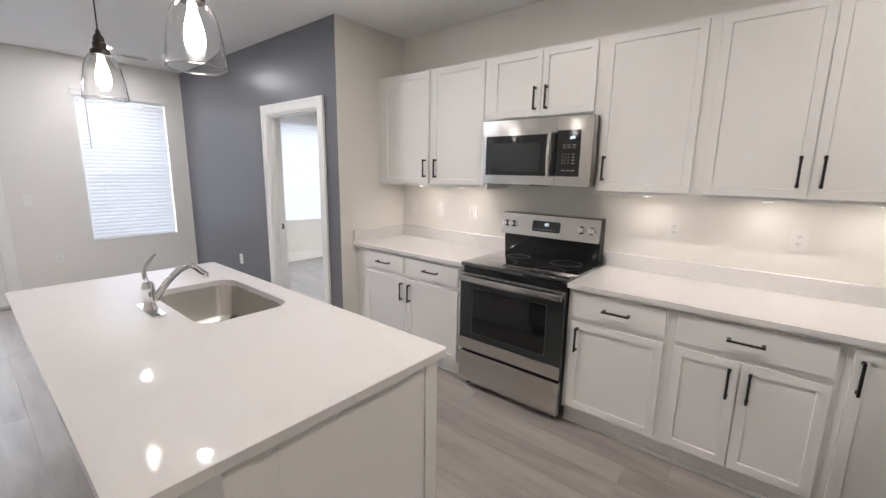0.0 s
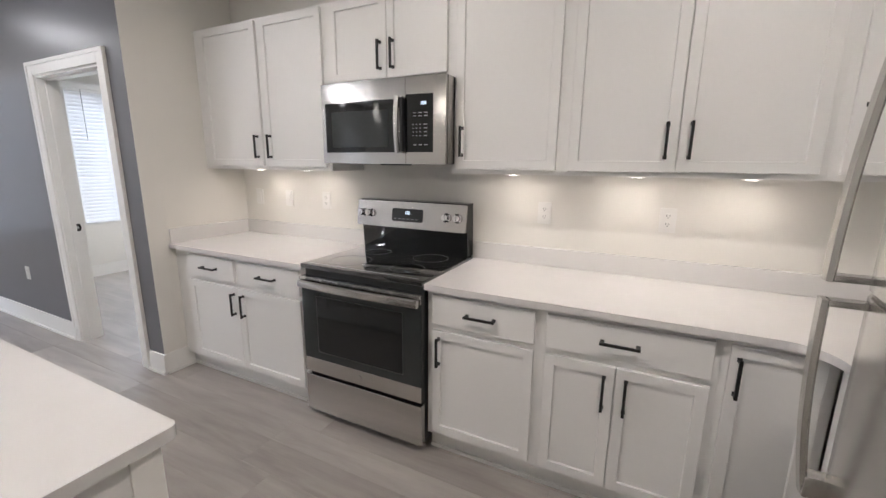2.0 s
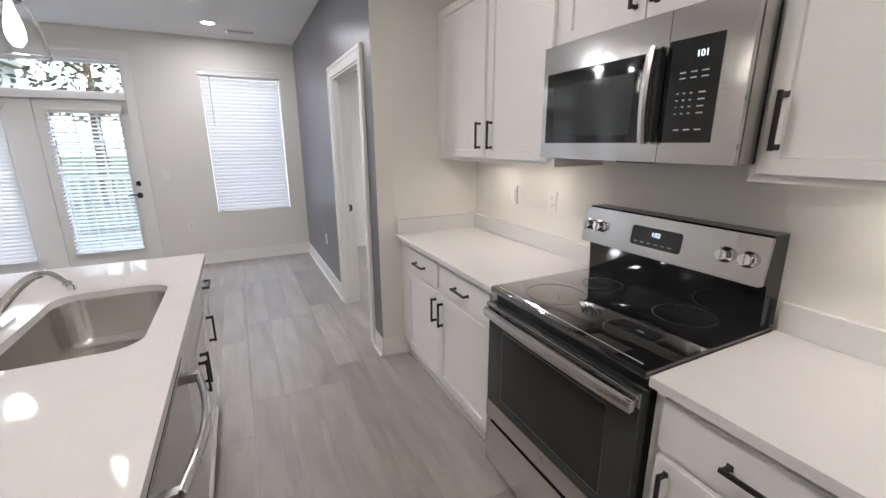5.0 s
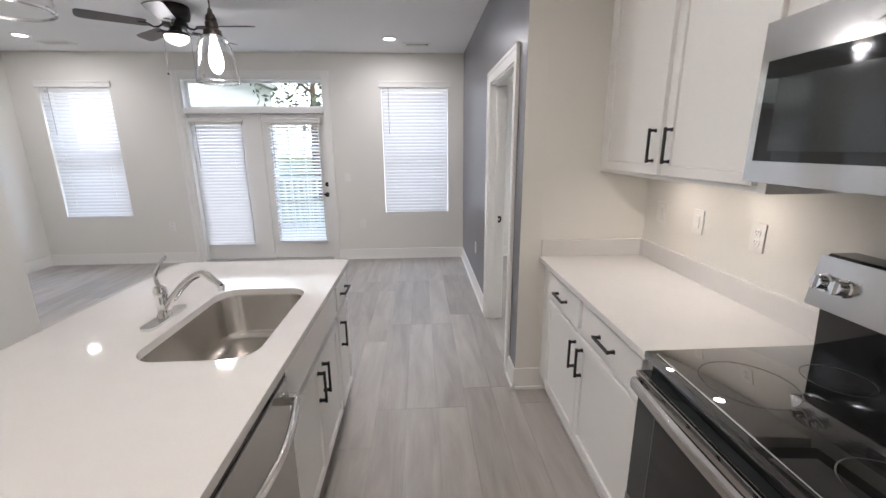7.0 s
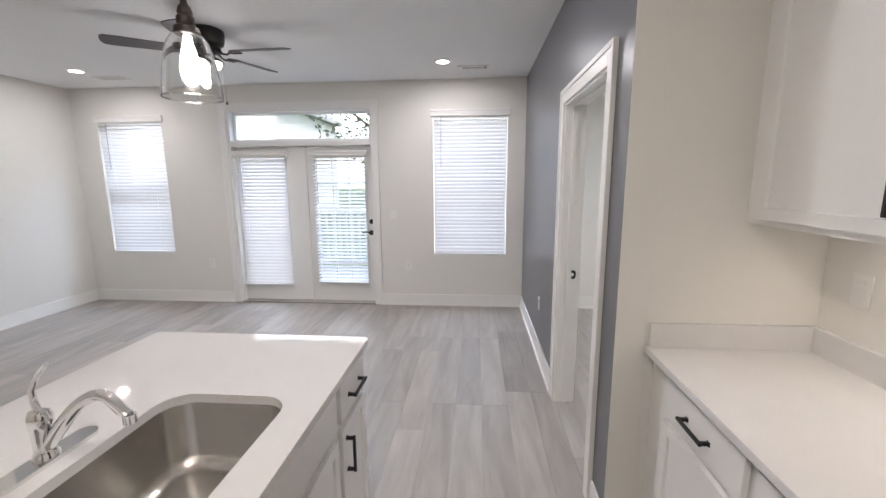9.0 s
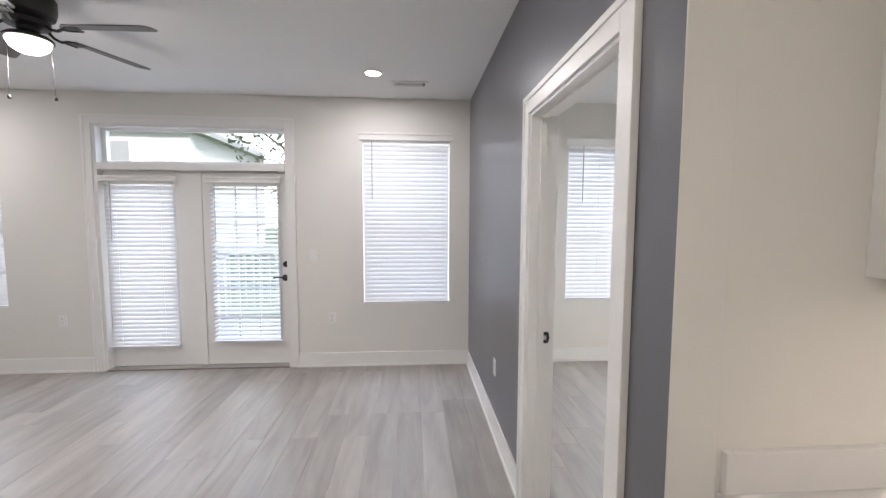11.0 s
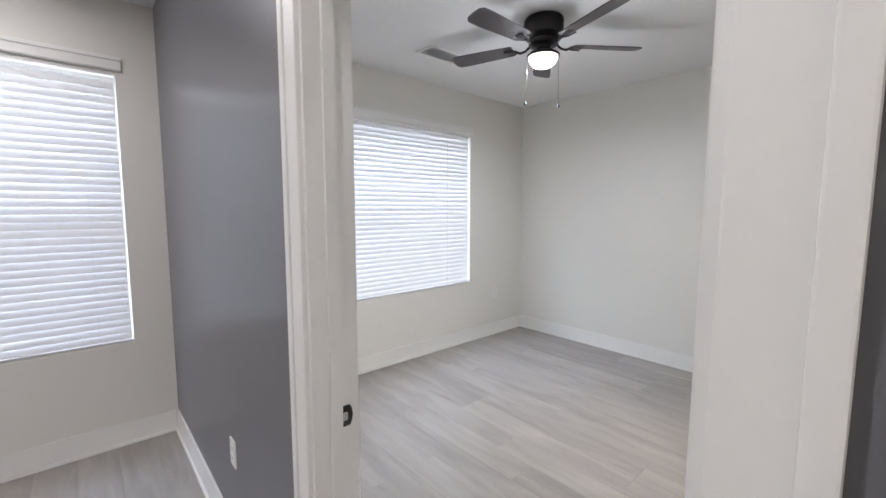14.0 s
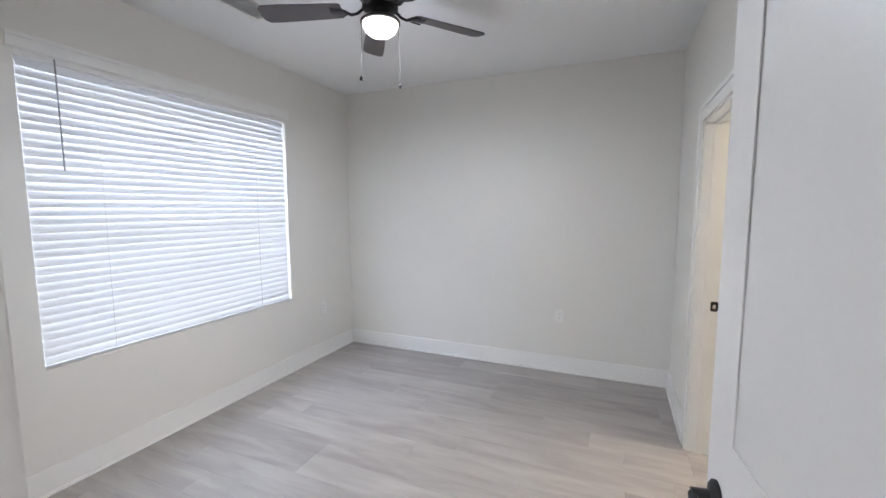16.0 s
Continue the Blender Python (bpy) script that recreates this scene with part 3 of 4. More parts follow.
# ---------------- plates on the walls ----------------
def wall_plate(x, y, z, rz, style, label):
    p = thing("outlet" if style != "switch" else "light_switch", pose(x, y, z, 90, 0, rz), label, "outlet" if style != "switch" else "light switch")
    part("cover_plate", prism(bmesh.new(), rounded_loop(-0.036, 0.036, -0.058, 0.058, 0.005, 4), 0, 0.005), WHITEPL, p)
    if style == "switch":
        part("rocker", boxed(-0.016, 0.016, -0.032, 0.032, 0.005, 0.009, 0.002), WHITEPL, p)
    else:
        for s in (-1, 1):
            f = part("socket", prism(bmesh.new(), rounded_loop(-0.016, 0.016, s * 0.02 - 0.014, s * 0.02 + 0.014, 0.008, 5), 0.005, 0.0075), WHITEPL, p)
            for u in (-0.0065, 0.0065):
                part("slot", boxed(u - 0.0013, u + 0.0013, s * 0.02 - 0.001, s * 0.02 + 0.008, 0.0075, 0.0079), SLOT, f)
            part("slot", lathe(bmesh.new(), [(0.0025, 0.0075), (0.0025, 0.0079)], 8, Matrix.Translation((0, s * 0.02 - 0.007, 0))), SLOT, f)
    return p


for x in (-0.16, 0.43):
    wall_plate(x, YK, 1.19, 0, "outlet", "white outlet on the kitchen wall above worktop")
wall_plate(-1.70, YK, 1.185, 0, "outlet", "white outlet on the kitchen wall beside range")
wall_plate(-2.06, YK, 1.185, 0, "switch", "white rocker switch on the kitchen wall")
wall_plate(-2.375, YK, 1.185, 0, "switch", "white rocker switch in the kitchen corner")
wall_plate(-4.48, YG, 0.475, 0, "outlet", "white outlet on the dark grey wall")
wall_plate(XW, 0.914, 1.15, 90, "switch", "white light switch beside the patio door")
wall_plate(XW, 1.088, 0.505, 90, "outlet", "white outlet under the light switch")
wall_plate(XW, -1.5, 0.51, 90, "outlet", "white outlet beside the patio door casing")
wall_plate(-3.6, YN, 0.52, 0, "outlet", "white outlet on the bedroom back wall")
wall_plate(XW, 5.72, 0.5, 90, "outlet", "white outlet beneath the bedroom window")


# ---------------- kitchen cabinets ----------------
def shaker(w, h, rail=0.058, t=0.019, flat=False):
    """A door or drawer front, lower left at the origin, its face towards -y."""
    bm = boxed(0, w, -t, 0, 0, h)
    bmesh.ops.bevel(bm, geom=list(bm.edges), offset=0.0015, segments=1, affect="EDGES")
    if not flat:
        face = max((f for f in bm.faces if f.normal.y < -0.9), key=lambda f: f.calc_area())
        r = bmesh.ops.inset_region(bm, faces=[face], thickness=rail - 0.0015, depth=0)
        r = bmesh.ops.inset_region(bm, faces=[face], thickness=0.004, depth=0)
        for v in face.verts:
            v.co.y += 0.009
    return bm


def pull(parent, x, z, y=-0.019, upright=True, length=0.128):
    """A slim square bar pull with two posts."""
    bm = bmesh.new()
    h = length / 2
    box(bm, -0.0055, 0.0055, -0.034, -0.024, -h - 0.009, h + 0.009, 0.0015)
    for s in (-1, 1):
        box(bm, -0.0055, 0.0055, -0.026, 0.0, s * h - 0.0055, s * h + 0.0055, 0.001)
        box(bm, -0.0075, 0.0075, -0.003, 0.0, s * h - 0.0075, s * h + 0.0075)
    part("handle", bm, BLACK, parent, "slim matte black bar handle", at=pose(x, y, z, 0, 0 if upright else 90, 0))


def cabinet(name, at, w, h, d, fronts, label, group, kick=0.0, skip_kick=False):
    """A framed cabinet, lower left front corner at the origin, its front towards -y, d deep."""
    c = thing(name, at, label, "cabinet", group)
    bm = boxed(0.0001, w - 0.0001, 0, d, kick, h)
    part("body", bm, CAB, c)
    if kick:
        part("toe_kick", boxed(0.0001, w - 0.0001, 0.045, d, 0, kick), CAB, c)
        part("shoe_moulding", boxed(0.0001, w - 0.0001, 0.033, 0.045, 0, 0.02, 0.004), TRIM, c)
    for kind, x0, x1, z0, z1, hand in fronts:
        f = part("drawer_front" if kind == "drawer" else "door", shaker(x1 - x0, z1 - z0, flat=kind == "drawer"), CAB, c, at=pose(x0, 0, z0))
        if hand:
            hx_, hz_, up = hand
            pull(f, hx_ - x0, hz_ - z0, upright=up)
    return c


CF = 2.655          # face of the base cabinet boxes
CD = YK - CF - 0.001
KZ, BZ = 0.105, 0.87
DZ0, DZ1 = 0.702, 0.848   # drawer fronts
DR = 0.672                 # top of the doors
base_group = "white kitchen base cabinets"


def base(x0, x1, fronts, label):
    return cabinet("base_cabinet", pose(x0, CF, 0), x1 - x0, BZ, CD, [(k, a - x0, b - x0, c, d, (hh[0] - x0, hh[1], hh[2]) if hh else None) for k, a, b, c, d, hh in fronts], label, base_group, KZ)


base(XP + 0.004, -1.331, [("drawer", -2.385, -1.93, DZ0, DZ1, (-2.155, 0.774, False)), ("drawer", -1.885, -1.375, DZ0, DZ1, (-1.63, 0.774, False)),
                  ("door", -2.385, -1.9, 0.13, DR, (-1.94, 0.565, True)), ("door", -1.896, -1.375, 0.13, DR, (-1.853, 0.565, True))], "white base cabinet with two drawers and two doors")
base(-0.555, -0.012, [("drawer", -0.523, -0.037, DZ0, DZ1, (-0.28, 0.774, False)), ("door", -0.523, -0.037, 0.13, DR, (-0.487, 0.57, True))], "white base cabinet with one drawer and door")
base(-0.012, 0.622, [("drawer", 0.012, 0.6, DZ0, DZ1, (0.295, 0.774, False)), ("door", 0.012, 0.288, 0.13, DR, (0.250, 0.56, True)), ("door", 0.292, 0.6, 0.13, DR, (0.33, 0.56, True))], "white base cabinet with wide drawer and two doors")
base(0.622, 0.935, [("door", 0.645, 0.903, 0.13, DZ1, (0.672, 0.735, True))], "white corner base cabinet with one tall door")
cabinet("base_cabinet", pose(0.95, CF - 0.004, 0, 0, 0, -90), 0.535, BZ, XR - 0.951, [("door", 0.03, 0.505, 0.13, DZ1, None)], "white base cabinet between corner and refrigerator", base_group, KZ)


# worktops with splash
wt1 = thing("worktop", pose(0, 0, 0), "white quartz worktop between pier and range", "worktop")
part("slab", boxed(XP + 0.004, -1.329, 2.615, YK - 0.001, BZ + 0.001, 0.90, 0.003), QUARTZ, wt1)
part("splash", boxed(XP + 0.004, -1.329, YK - 0.02, YK - 0.001, 0.9005, 1.0, 0.002), QUARTZ, wt1)
part("splash", boxed(XP + 0.004, XP + 0.023, 2.625, YK - 0.021, 0.9005, 1.0, 0.002), QUARTZ, wt1)
wt2 = thing("worktop", pose(0, 0, 0), "white quartz corner worktop with a curved inside corner", "worktop")
loop = [(-0.556, 2.615), (0.765, 2.615)]
loop += [(0.765 + 0.13 * math.sin(radians(a)), 2.485 + 0.13 * math.cos(radians(a))) for a in range(10, 91, 10)]
loop += [(0.895, 2.112), (XR - 0.001, 2.112), (XR - 0.001, YK - 0.001), (-0.556, YK - 0.001)]
part("slab", prism(bmesh.new(), loop, BZ + 0.001, 0.90), QUARTZ, wt2)
part("splash", boxed(-0.556, XR - 0.021, YK - 0.02, YK - 0.001, 0.9005, 1.0, 0.002), QUARTZ, wt2)
part("splash", boxed(XR - 0.02, XR - 0.001, 2.112, YK - 0.001, 0.9005, 1.0, 0.002), QUARTZ, wt2)

# wall cabinets
UF, UZ0, UZ1 = 2.95, 1.40, 2.31
wall_group = "white kitchen wall cabinets"


def upper(x0, x1, z0, z1, doors, label):
    return cabinet("wall_cabinet", pose(x0, UF, z0), x1 - x0, z1 - z0, YK - UF - 0.001, [("door", a - x0, b - x0, 0.022, z1 - z0 - 0.015, (p - x0, q - z0, True) if p is not None else None) for a, b, p, q in doors], label, wall_group)


upper(XP + 0.004, -1.365, UZ0, UZ1, [(-2.465, -1.93, -1.968, 1.545), (-1.89, -1.4, -1.85, 1.545)], "white wall cabinet with two tall doors")
upper(-1.365, -0.58, 1.866, UZ1, [(-1.335, -0.957, -0.995, 2.0), (-0.953, -0.605, -0.915, 2.0)], "short white wall cabinet above the microwave")
upper(-0.58, -0.03, UZ0, UZ1, [(-0.553, -0.055, -0.516, 1.555), ], "white wall cabinet with a single tall door")
upper(-0.03, 0.895, UZ0, UZ1, [(0.0, 0.418, 0.378, 1.545), (0.422, 0.868, 0.462, 1.545)], "wide white wall cabinet with two doors")
upper(0.895, XR - 0.002, UZ0, UZ1, [(0.925, 1.5, 0.962, 1.59)], "white corner wall cabinet with one door")

puck_group = "under-cabinet puck lights"
for px in (-2.12, -1.68, -0.29, 0.28, 0.7):
    pk = thing("puck_light", pose(px, 3.06, UZ0), "small round lit light under wall cabinet", "puck light", puck_group)
    part("housing", lathe(bmesh.new(), [(0.034, -0.005), (0.036, -0.0005)], 20), WHITEPL, pk)
    part("lens", lathe(bmesh.new(), [(0.02, -0.0065), (0.02, -0.0055)], 20), LENS, pk, "glowing warm lens")
    area_lamp("puck_glow", (px, 3.06, UZ0 - 0.009), (px, 3.09, 0), 0.05, 0.05, 0.55, (1.0, 0.86, 0.74), "DISK")

# ---------------- range ----------------
rg = thing("range", pose(-1.325, 2.62, 0), "stainless steel electric range with black glass top", "range")
RW = 0.764
part("body", boxed(0.004, RW - 0.004, 0.02, 0.6, 0.045, 0.885), DARKPL, rg)
cb = boxed(0, RW, -0.012, 0.60, 0.886, 0.912, 0.006)
part("cooktop", cb, COOKTOP, rg, "black ceramic glass cooktop", True)
part("cooktop_rim", tube(bmesh.new(), [(0.03, 0.012, 0.913), (RW - 0.03, 0.012, 0.913)], 0.003, 6), CHROME, rg)
for bx, by, br in ((0.2, 0.17, 0.115), (0.57, 0.17, 0.09), (0.2, 0.43, 0.08), (0.57, 0.43, 0.1)):
    bm = bmesh.new()
    lathe(bm, [(br, 0.9122), (br + 0.003, 0.9122), (br + 0.003, 0.9126), (br, 0.9126), (br, 0.9122)], 40, Matrix.Translation((bx, by, 0)), False)
    part("burner_ring", bm, RING, rg)
bg = bmesh.new()
vs = [(0, 0.545, 0.912), (0, 0.535, 1.055), (0, 0.51, 1.07), (0, 0.515, 1.212), (0, 0.53, 1.224), (0, 0.612, 1.224), (0, 0.625, 0.912)]
prof = [(y, z) for _, y, z in vs]
lo = [bg.verts.new((0.012, y, z)) for y, z in prof]
hi = [bg.verts.new((RW - 0.012, y, z)) for y, z in prof]
for k in range(len(prof)):
    bg.faces.new((lo[k], lo[(k + 1) % len(prof)], hi[(k + 1) % len(prof)], hi[k]))
bg.faces.new(lo), bg.faces.new(list(reversed(hi)))
part("backguard", bg, BLACKGLASS, rg)
PT = pose(RW / 2, 0.498, 1.142, 82, 0, 0)
pn = part("control_panel", prism(bmesh.new(), rounded_loop(-RW / 2 + 0.006, RW / 2 - 0.006, -0.079, 0.079, 0.008, 4), -0.012, 0.004), STEEL, rg, "brushed steel control panel", at=PT)
part("display_window", prism(bmesh.new(), rounded_loop(-0.115, 0.1, -0.04, 0.038, 0.012, 5), 0.004, 0.006), DARKPL, pn)
dt = text_part("clock_digits", "102", 0.026, DISPLAY, pn, pose(-0.005, 0.012, 0.0066))
for u in (-0.09, -0.06, -0.03, 0.0, 0.03, 0.06):
    part("button_mark", boxed(u - 0.008, u + 0.008, -0.026, -0.022, 0.006, 0.0064), GREYPL, pn)
for u in (-0.335, -0.275, 0.255, 0.325):
    kb = part("knob", lathe(bmesh.new(), [(0.027, 0.004), (0.027, 0.010), (0.022, 0.013), (0.0205, 0.034), (0.018, 0.038), (0.001, 0.038)], 24), CHROME, pn, "polished steel control knob", True, pose(u, 0.0, 0))
    part("grip", boxed(-0.004, 0.004, -0.02, 0.02, 0.036, 0.045, 0.002), CHROME, kb)
od = part("oven_door", boxed(0.003, RW - 0.003, -0.018, 0.018, 0.292, 0.845, 0.004), OVENGLASS, rg, "black glass oven door")
part("lower_trim", boxed(0.003, RW - 0.003, -0.0205, -0.0181, 0.288, 0.372, 0.001), STEEL, od)
part("upper_trim", boxed(0.003, RW - 0.003, -0.022, -0.0181, 0.800, 0.846, 0.001), STEEL, od)
part("window", prism(bmesh.new(), rounded_loop(0.11, RW - 0.11, 0.42, 0.74, 0.02, 5), 0, 0.0012), BLACKGLASS, od, "dark oven window", at=pose(0, -0.0182, 0, 90, 0, 0))
wf = bmesh.new()
for a in ((0.106, 0.110, 0.416, 0.744), (RW - 0.110, RW - 0.106, 0.416, 0.744), (0.11, RW - 0.11, 0.416, 0.42), (0.11, RW - 0.11, 0.74, 0.744)):
    box(wf, a[0], a[1], -0.0196, -0.0181, a[2], a[3])
part("window_border", wf, RING, od)
part("badge", lathe(bmesh.new(), [(0.016, 0), (0.016, 0.002)], 20), STEEL_V, od, "round steel badge", at=pose(RW / 2, -0.0206, 0.33, 90, 0, 0))
hb = bmesh.new()
rows = []
for k in range(17):
    x = 0.012 + (RW - 0.024) * k / 16
    y = -0.052 - 0.012 * math.sin(math.pi * k / 16)
    rows.append([hb.verts.new((x, y + dy, z)) for dy, z in ((0.010, 0.786), (0.0, 0.790), (-0.003, 0.808), (0.0, 0.822), (0.010, 0.828), (0.014, 0.807))])
for a, b in zip(rows, rows[1:]):
    for k in range(6):
        hb.faces.new((a[k], a[(k + 1) % 6], b[(k + 1) % 6], b[k]))
hb.faces.new(rows[0]), hb.faces.new(list(reversed(rows[-1])))
for s in (0.022, RW - 0.022):
    box(hb, s - 0.012, s + 0.012, -0.05, -0.02, 0.788, 0.826, 0.003)
part("handle", hb, STEEL, od, "wide flat steel handle", True)
part("vent_trim", boxed(0.004, RW - 0.004, -0.034, -0.0225, 0.829, 0.8455, 0.002), STEEL, od)
for k in range(6):
    for sz in (0.8325, 0.8385):
        part("vent_slot", boxed(0.055 + 0.111 * k, 0.15 + 0.111 * k, -0.0352, -0.0335, sz, sz + 0.0035), SLOT, od)
part("drawer", boxed(0.003, RW - 0.003, -0.02, 0.018, 0.045, 0.268, 0.004), STEEL, rg, "steel storage drawer")
for fx in (0.05, RW - 0.05):
    part("foot", lathe(bmesh.new(), [(0.018, 0.0), (0.018, 0.008), (0.008, 0.012), (0.008, 0.05)], 12, Matrix.Translation((fx, 0.05, 0))), RUBBER, rg)

# ---------------- microwave ----------------
mw = thing("microwave", pose(-1.338, 2.868, 1.445), "stainless steel over-range microwave with black glass door", "microwave")
MW, MH = 0.772, 0.418
part("body", boxed(0.002, MW - 0.002, 0.0, YK - 2.868 - 0.001, 0, MH, 0.004), DARKPL, mw)


def bowed(x0, x1, z0, z1, t=0.02, bow=0.022, whole=MW):
    """A front plate that swells outwards across the whole width."""
    bm = bmesh.new()
    n = 16
    rows = []
    for k in range(n + 1):
        x = x0 + (x1 - x0) * k / n
        y = -t - bow * (1 - (2 * x / whole - 1) ** 2) * 0.6
        rows.append([bm.verts.new((x, y, z0)), bm.verts.new((x, y, z1)), bm.verts.new((x, 0, z1)), bm.verts.new((x, 0, z0))])
    for a, b in zip(rows, rows[1:]):
        for j in range(4):
            bm.faces.new((a[j], a[(j + 1) % 4], b[(j + 1) % 4], b[j]))
    bm.faces.new(rows[0]), bm.faces.new(list(reversed(rows[-1])))
    return bm


md = part("door", bowed(0.0, 0.552, 0.0, MH), STEEL, mw, "brushed steel microwave door", True)
part("door_glass", bowed(0.028, 0.512, 0.058, 0.318, 0.0215), BLACKGLASS, md, "black glass door window", True)
part("window_screen", bowed(0.075, 0.45, 0.085, 0.27, 0.0222), OVENGLASS, md, smooth=True)
part("control_frame", bowed(0.554, MW, 0.0, MH), STEEL, mw, smooth=True)
part("control_panel", bowed(0.556, 0.705, 0.058, 0.335, 0.0215), BLACKGLASS, mw, smooth=True)
mh = tube(bmesh.new(), [(0.522, -0.062 - 0.012 * math.sin(math.pi * k / 10), 0.055 + 0.27 * k / 10) for k in range(11)], 0.014, 10, None, 1.1)
box(mh, 0.510, 0.548, -0.058, -0.03, 0.055, 0.08, 0.003), box(mh, 0.510, 0.548, -0.058, -0.03, 0.30, 0.325, 0.003)
part("handle", mh, STEEL_V, md, "upright curved steel handle", True)
part("handle_back", boxed(0.532, 0.55, -0.06, -0.034, 0.06, 0.32, 0.004), DARKPL, md)
part("badge", lathe(bmesh.new(), [(0.015, 0), (0.015, 0.003)], 20), STEEL_V, md, "round steel badge", at=pose(0.3, -0.0325, 0.362, 90, 0, 0))
text_part("clock_digits", "101", 0.024, DISPLAY, mw, pose(0.655, -0.0302, 0.29, 90, 0, 0))
for r, (z, xs) in enumerate(((0.245, (0.597, 0.628, 0.66)), (0.23, (0.597, 0.628, 0.66)), (0.19, (0.594, 0.613, 0.633, 0.658)), (0.172, (0.594, 0.613, 0.633, 0.658)), (0.154, (0.594, 0.613, 0.633, 0.658)), (0.136, (0.594, 0.613, 0.633, 0.658)), (0.092, (0.597, 0.628, 0.66)))):
    for x in xs:
        w = 0.017 if len(xs) == 3 or x > 0.65 else 0.006
        part("key_mark", boxed(x, x + w, -0.0315, -0.0285, z, z + 0.0035), KEYM, mw)
part("side_trim", boxed(MW - 0.001, MW + 0.003, 0.001, 0.06, 0.002, MH - 0.002, 0.001), STEEL_V, mw, "brushed steel side edge")
part("lamp_cover", boxed(0.35, 0.5, 0.03, 0.12, -0.008, -0.0005, 0.003), DARKPL, mw)
part("grease_filter", boxed(0.08, 0.33, 0.08, 0.3, -0.004, -0.0005), VENTW, mw)

# ---------------- refrigerator, facing -x ----------------
fr = thing("refrigerator", pose(0.74, 2.1, 0, 0, 0, -90), "stainless steel top-freezer refrigerator with curved handles", "refrigerator")
FW, FH = 0.74, 1.70
part("body", boxed(0.006, FW - 0.006, 0.07, 0.745, 0.02, FH - 0.02, 0.008), DARKPL, fr)


def fridge_door(z0, z1, name):
    bm = bmesh.new()
    n = 14
    rows = []
    for k in range(n + 1):
        x = FW * k / n
        u = 2 * k / n - 1
        y = -0.03 * (1 - u * u) - 0.005 + 0.02 * max(0, abs(u) - 0.86) / 0.14
        rows.append([bm.verts.new((x, y, z0)), bm.verts.new((x, y, z1)), bm.verts.new((x, 0.066, z1)), bm.verts.new((x, 0.066, z0))])
    for a, b in zip(rows, rows[1:]):
        for j in range(4):
            bm.faces.new((a[j], a[(j + 1) % 4], b[(j + 1) % 4], b[j]))
    bm.faces.new(rows[0]), bm.faces.new(list(reversed(rows[-1])))
    return part(name, bm, STEEL_V, fr, smooth=True)


fz = fridge_door(1.222, FH, "freezer_door")
fd_ = fridge_door(0.07, 1.21, "fridge_door")


def fridge_handle(za, zb, parent, bend):
    """A flat bar that stands off the door at the join and meets it at the far end."""
    bm = bmesh.new()
    rows = []
    for k in range(17):
        s = k / 16
        y = -0.03 * (1 - s ** bend) - 0.046
        z = za + (zb - za) * s
        rows.append([bm.verts.new(p) for p in ((0.038, y + 0.003, z), (0.042, y - 0.006, z), (0.068, y - 0.006, z), (0.072, y + 0.003, z), (0.066, y + 0.008, z), (0.044, y + 0.008, z))])
    for a, b in zip(rows, rows[1:]):
        for k in range(6):
            bm.faces.new((a[k], a[(k + 1) % 6], b[(k + 1) % 6], b[k]))
    bm.faces.new(rows[0]), bm.faces.new(list(reversed(rows[-1])))
    e = za + (0.014 if zb > za else -0.014)
    box(bm, 0.041, 0.069, -0.074, 0.0, min(za, e), max(za, e), 0.003)
    f = zb - (0.05 if zb > za else -0.05)
    box(bm, 0.036, 0.074, -0.053, 0.0, min(zb, f), max(zb, f), 0.005)
    part("handle", bm, STEEL_V, parent, "flat curved steel bar handle", True)


fridge_handle(1.234, 1.675, fz, 2.0)
fridge_handle(1.198, 0.765, fd_, 2.6)
part("hinge_cap", boxed(FW - 0.09, FW - 0.01, 0.0, 0.1, FH, FH + 0.02, 0.004), DARKPL, fr)
part("hinge_cap", boxed(0.01, 0.05, 0.02, 0.1, FH, FH + 0.015, 0.004), DARKPL, fr)
for fx in (0.08, FW - 0.08):
    part("foot", lathe(bmesh.new(), [(0.02, 0), (0.02, 0.03)], 12, Matrix.Translation((fx, 0.15, 0))), RUBBER, fr)
part("toe_grille", boxed(0.01, FW - 0.01, 0.03, 0.07, 0.012, 0.065), DARKPL, fr)

# ---------------- island ----------------
IX0, IX1, IY0, IY1 = -2.555, -0.515, 0.5, 1.47
IF = 1.435           # face of the island cabinets
SX0, SX1, SY0, SY1 = -2.05, -1.375, 0.965, 1.36
isl_group = "white island cabinets"
top = thing("island_worktop", pose(0, 0, 0), "white quartz island worktop with sink cut-out", "worktop")
N8 = 10
outer = rounded_loop(IX0, IX1, IY0, IY1, 0.022, N8)
inner = rounded_loop(SX0, SX1, SY0, SY1, (0.09, 0.09, 0.09, 0.09), N8)
bm = bmesh.new()
rings = []
for lp, z in ((outer, BZ + 0.001), (outer, 0.90), (inner, 0.90), (inner, BZ + 0.001)):
    rings.append([bm.verts.new((x, y, z)) for x, y in lp])
for a, b in zip(rings, rings[1:] + rings[:1]):
    n = len(a)
    for k in range(n):
        bm.faces.new((a[k], a[(k + 1) % n], b[(k + 1) % n], b[k]))
part("slab", bm, QUARTZ, top)

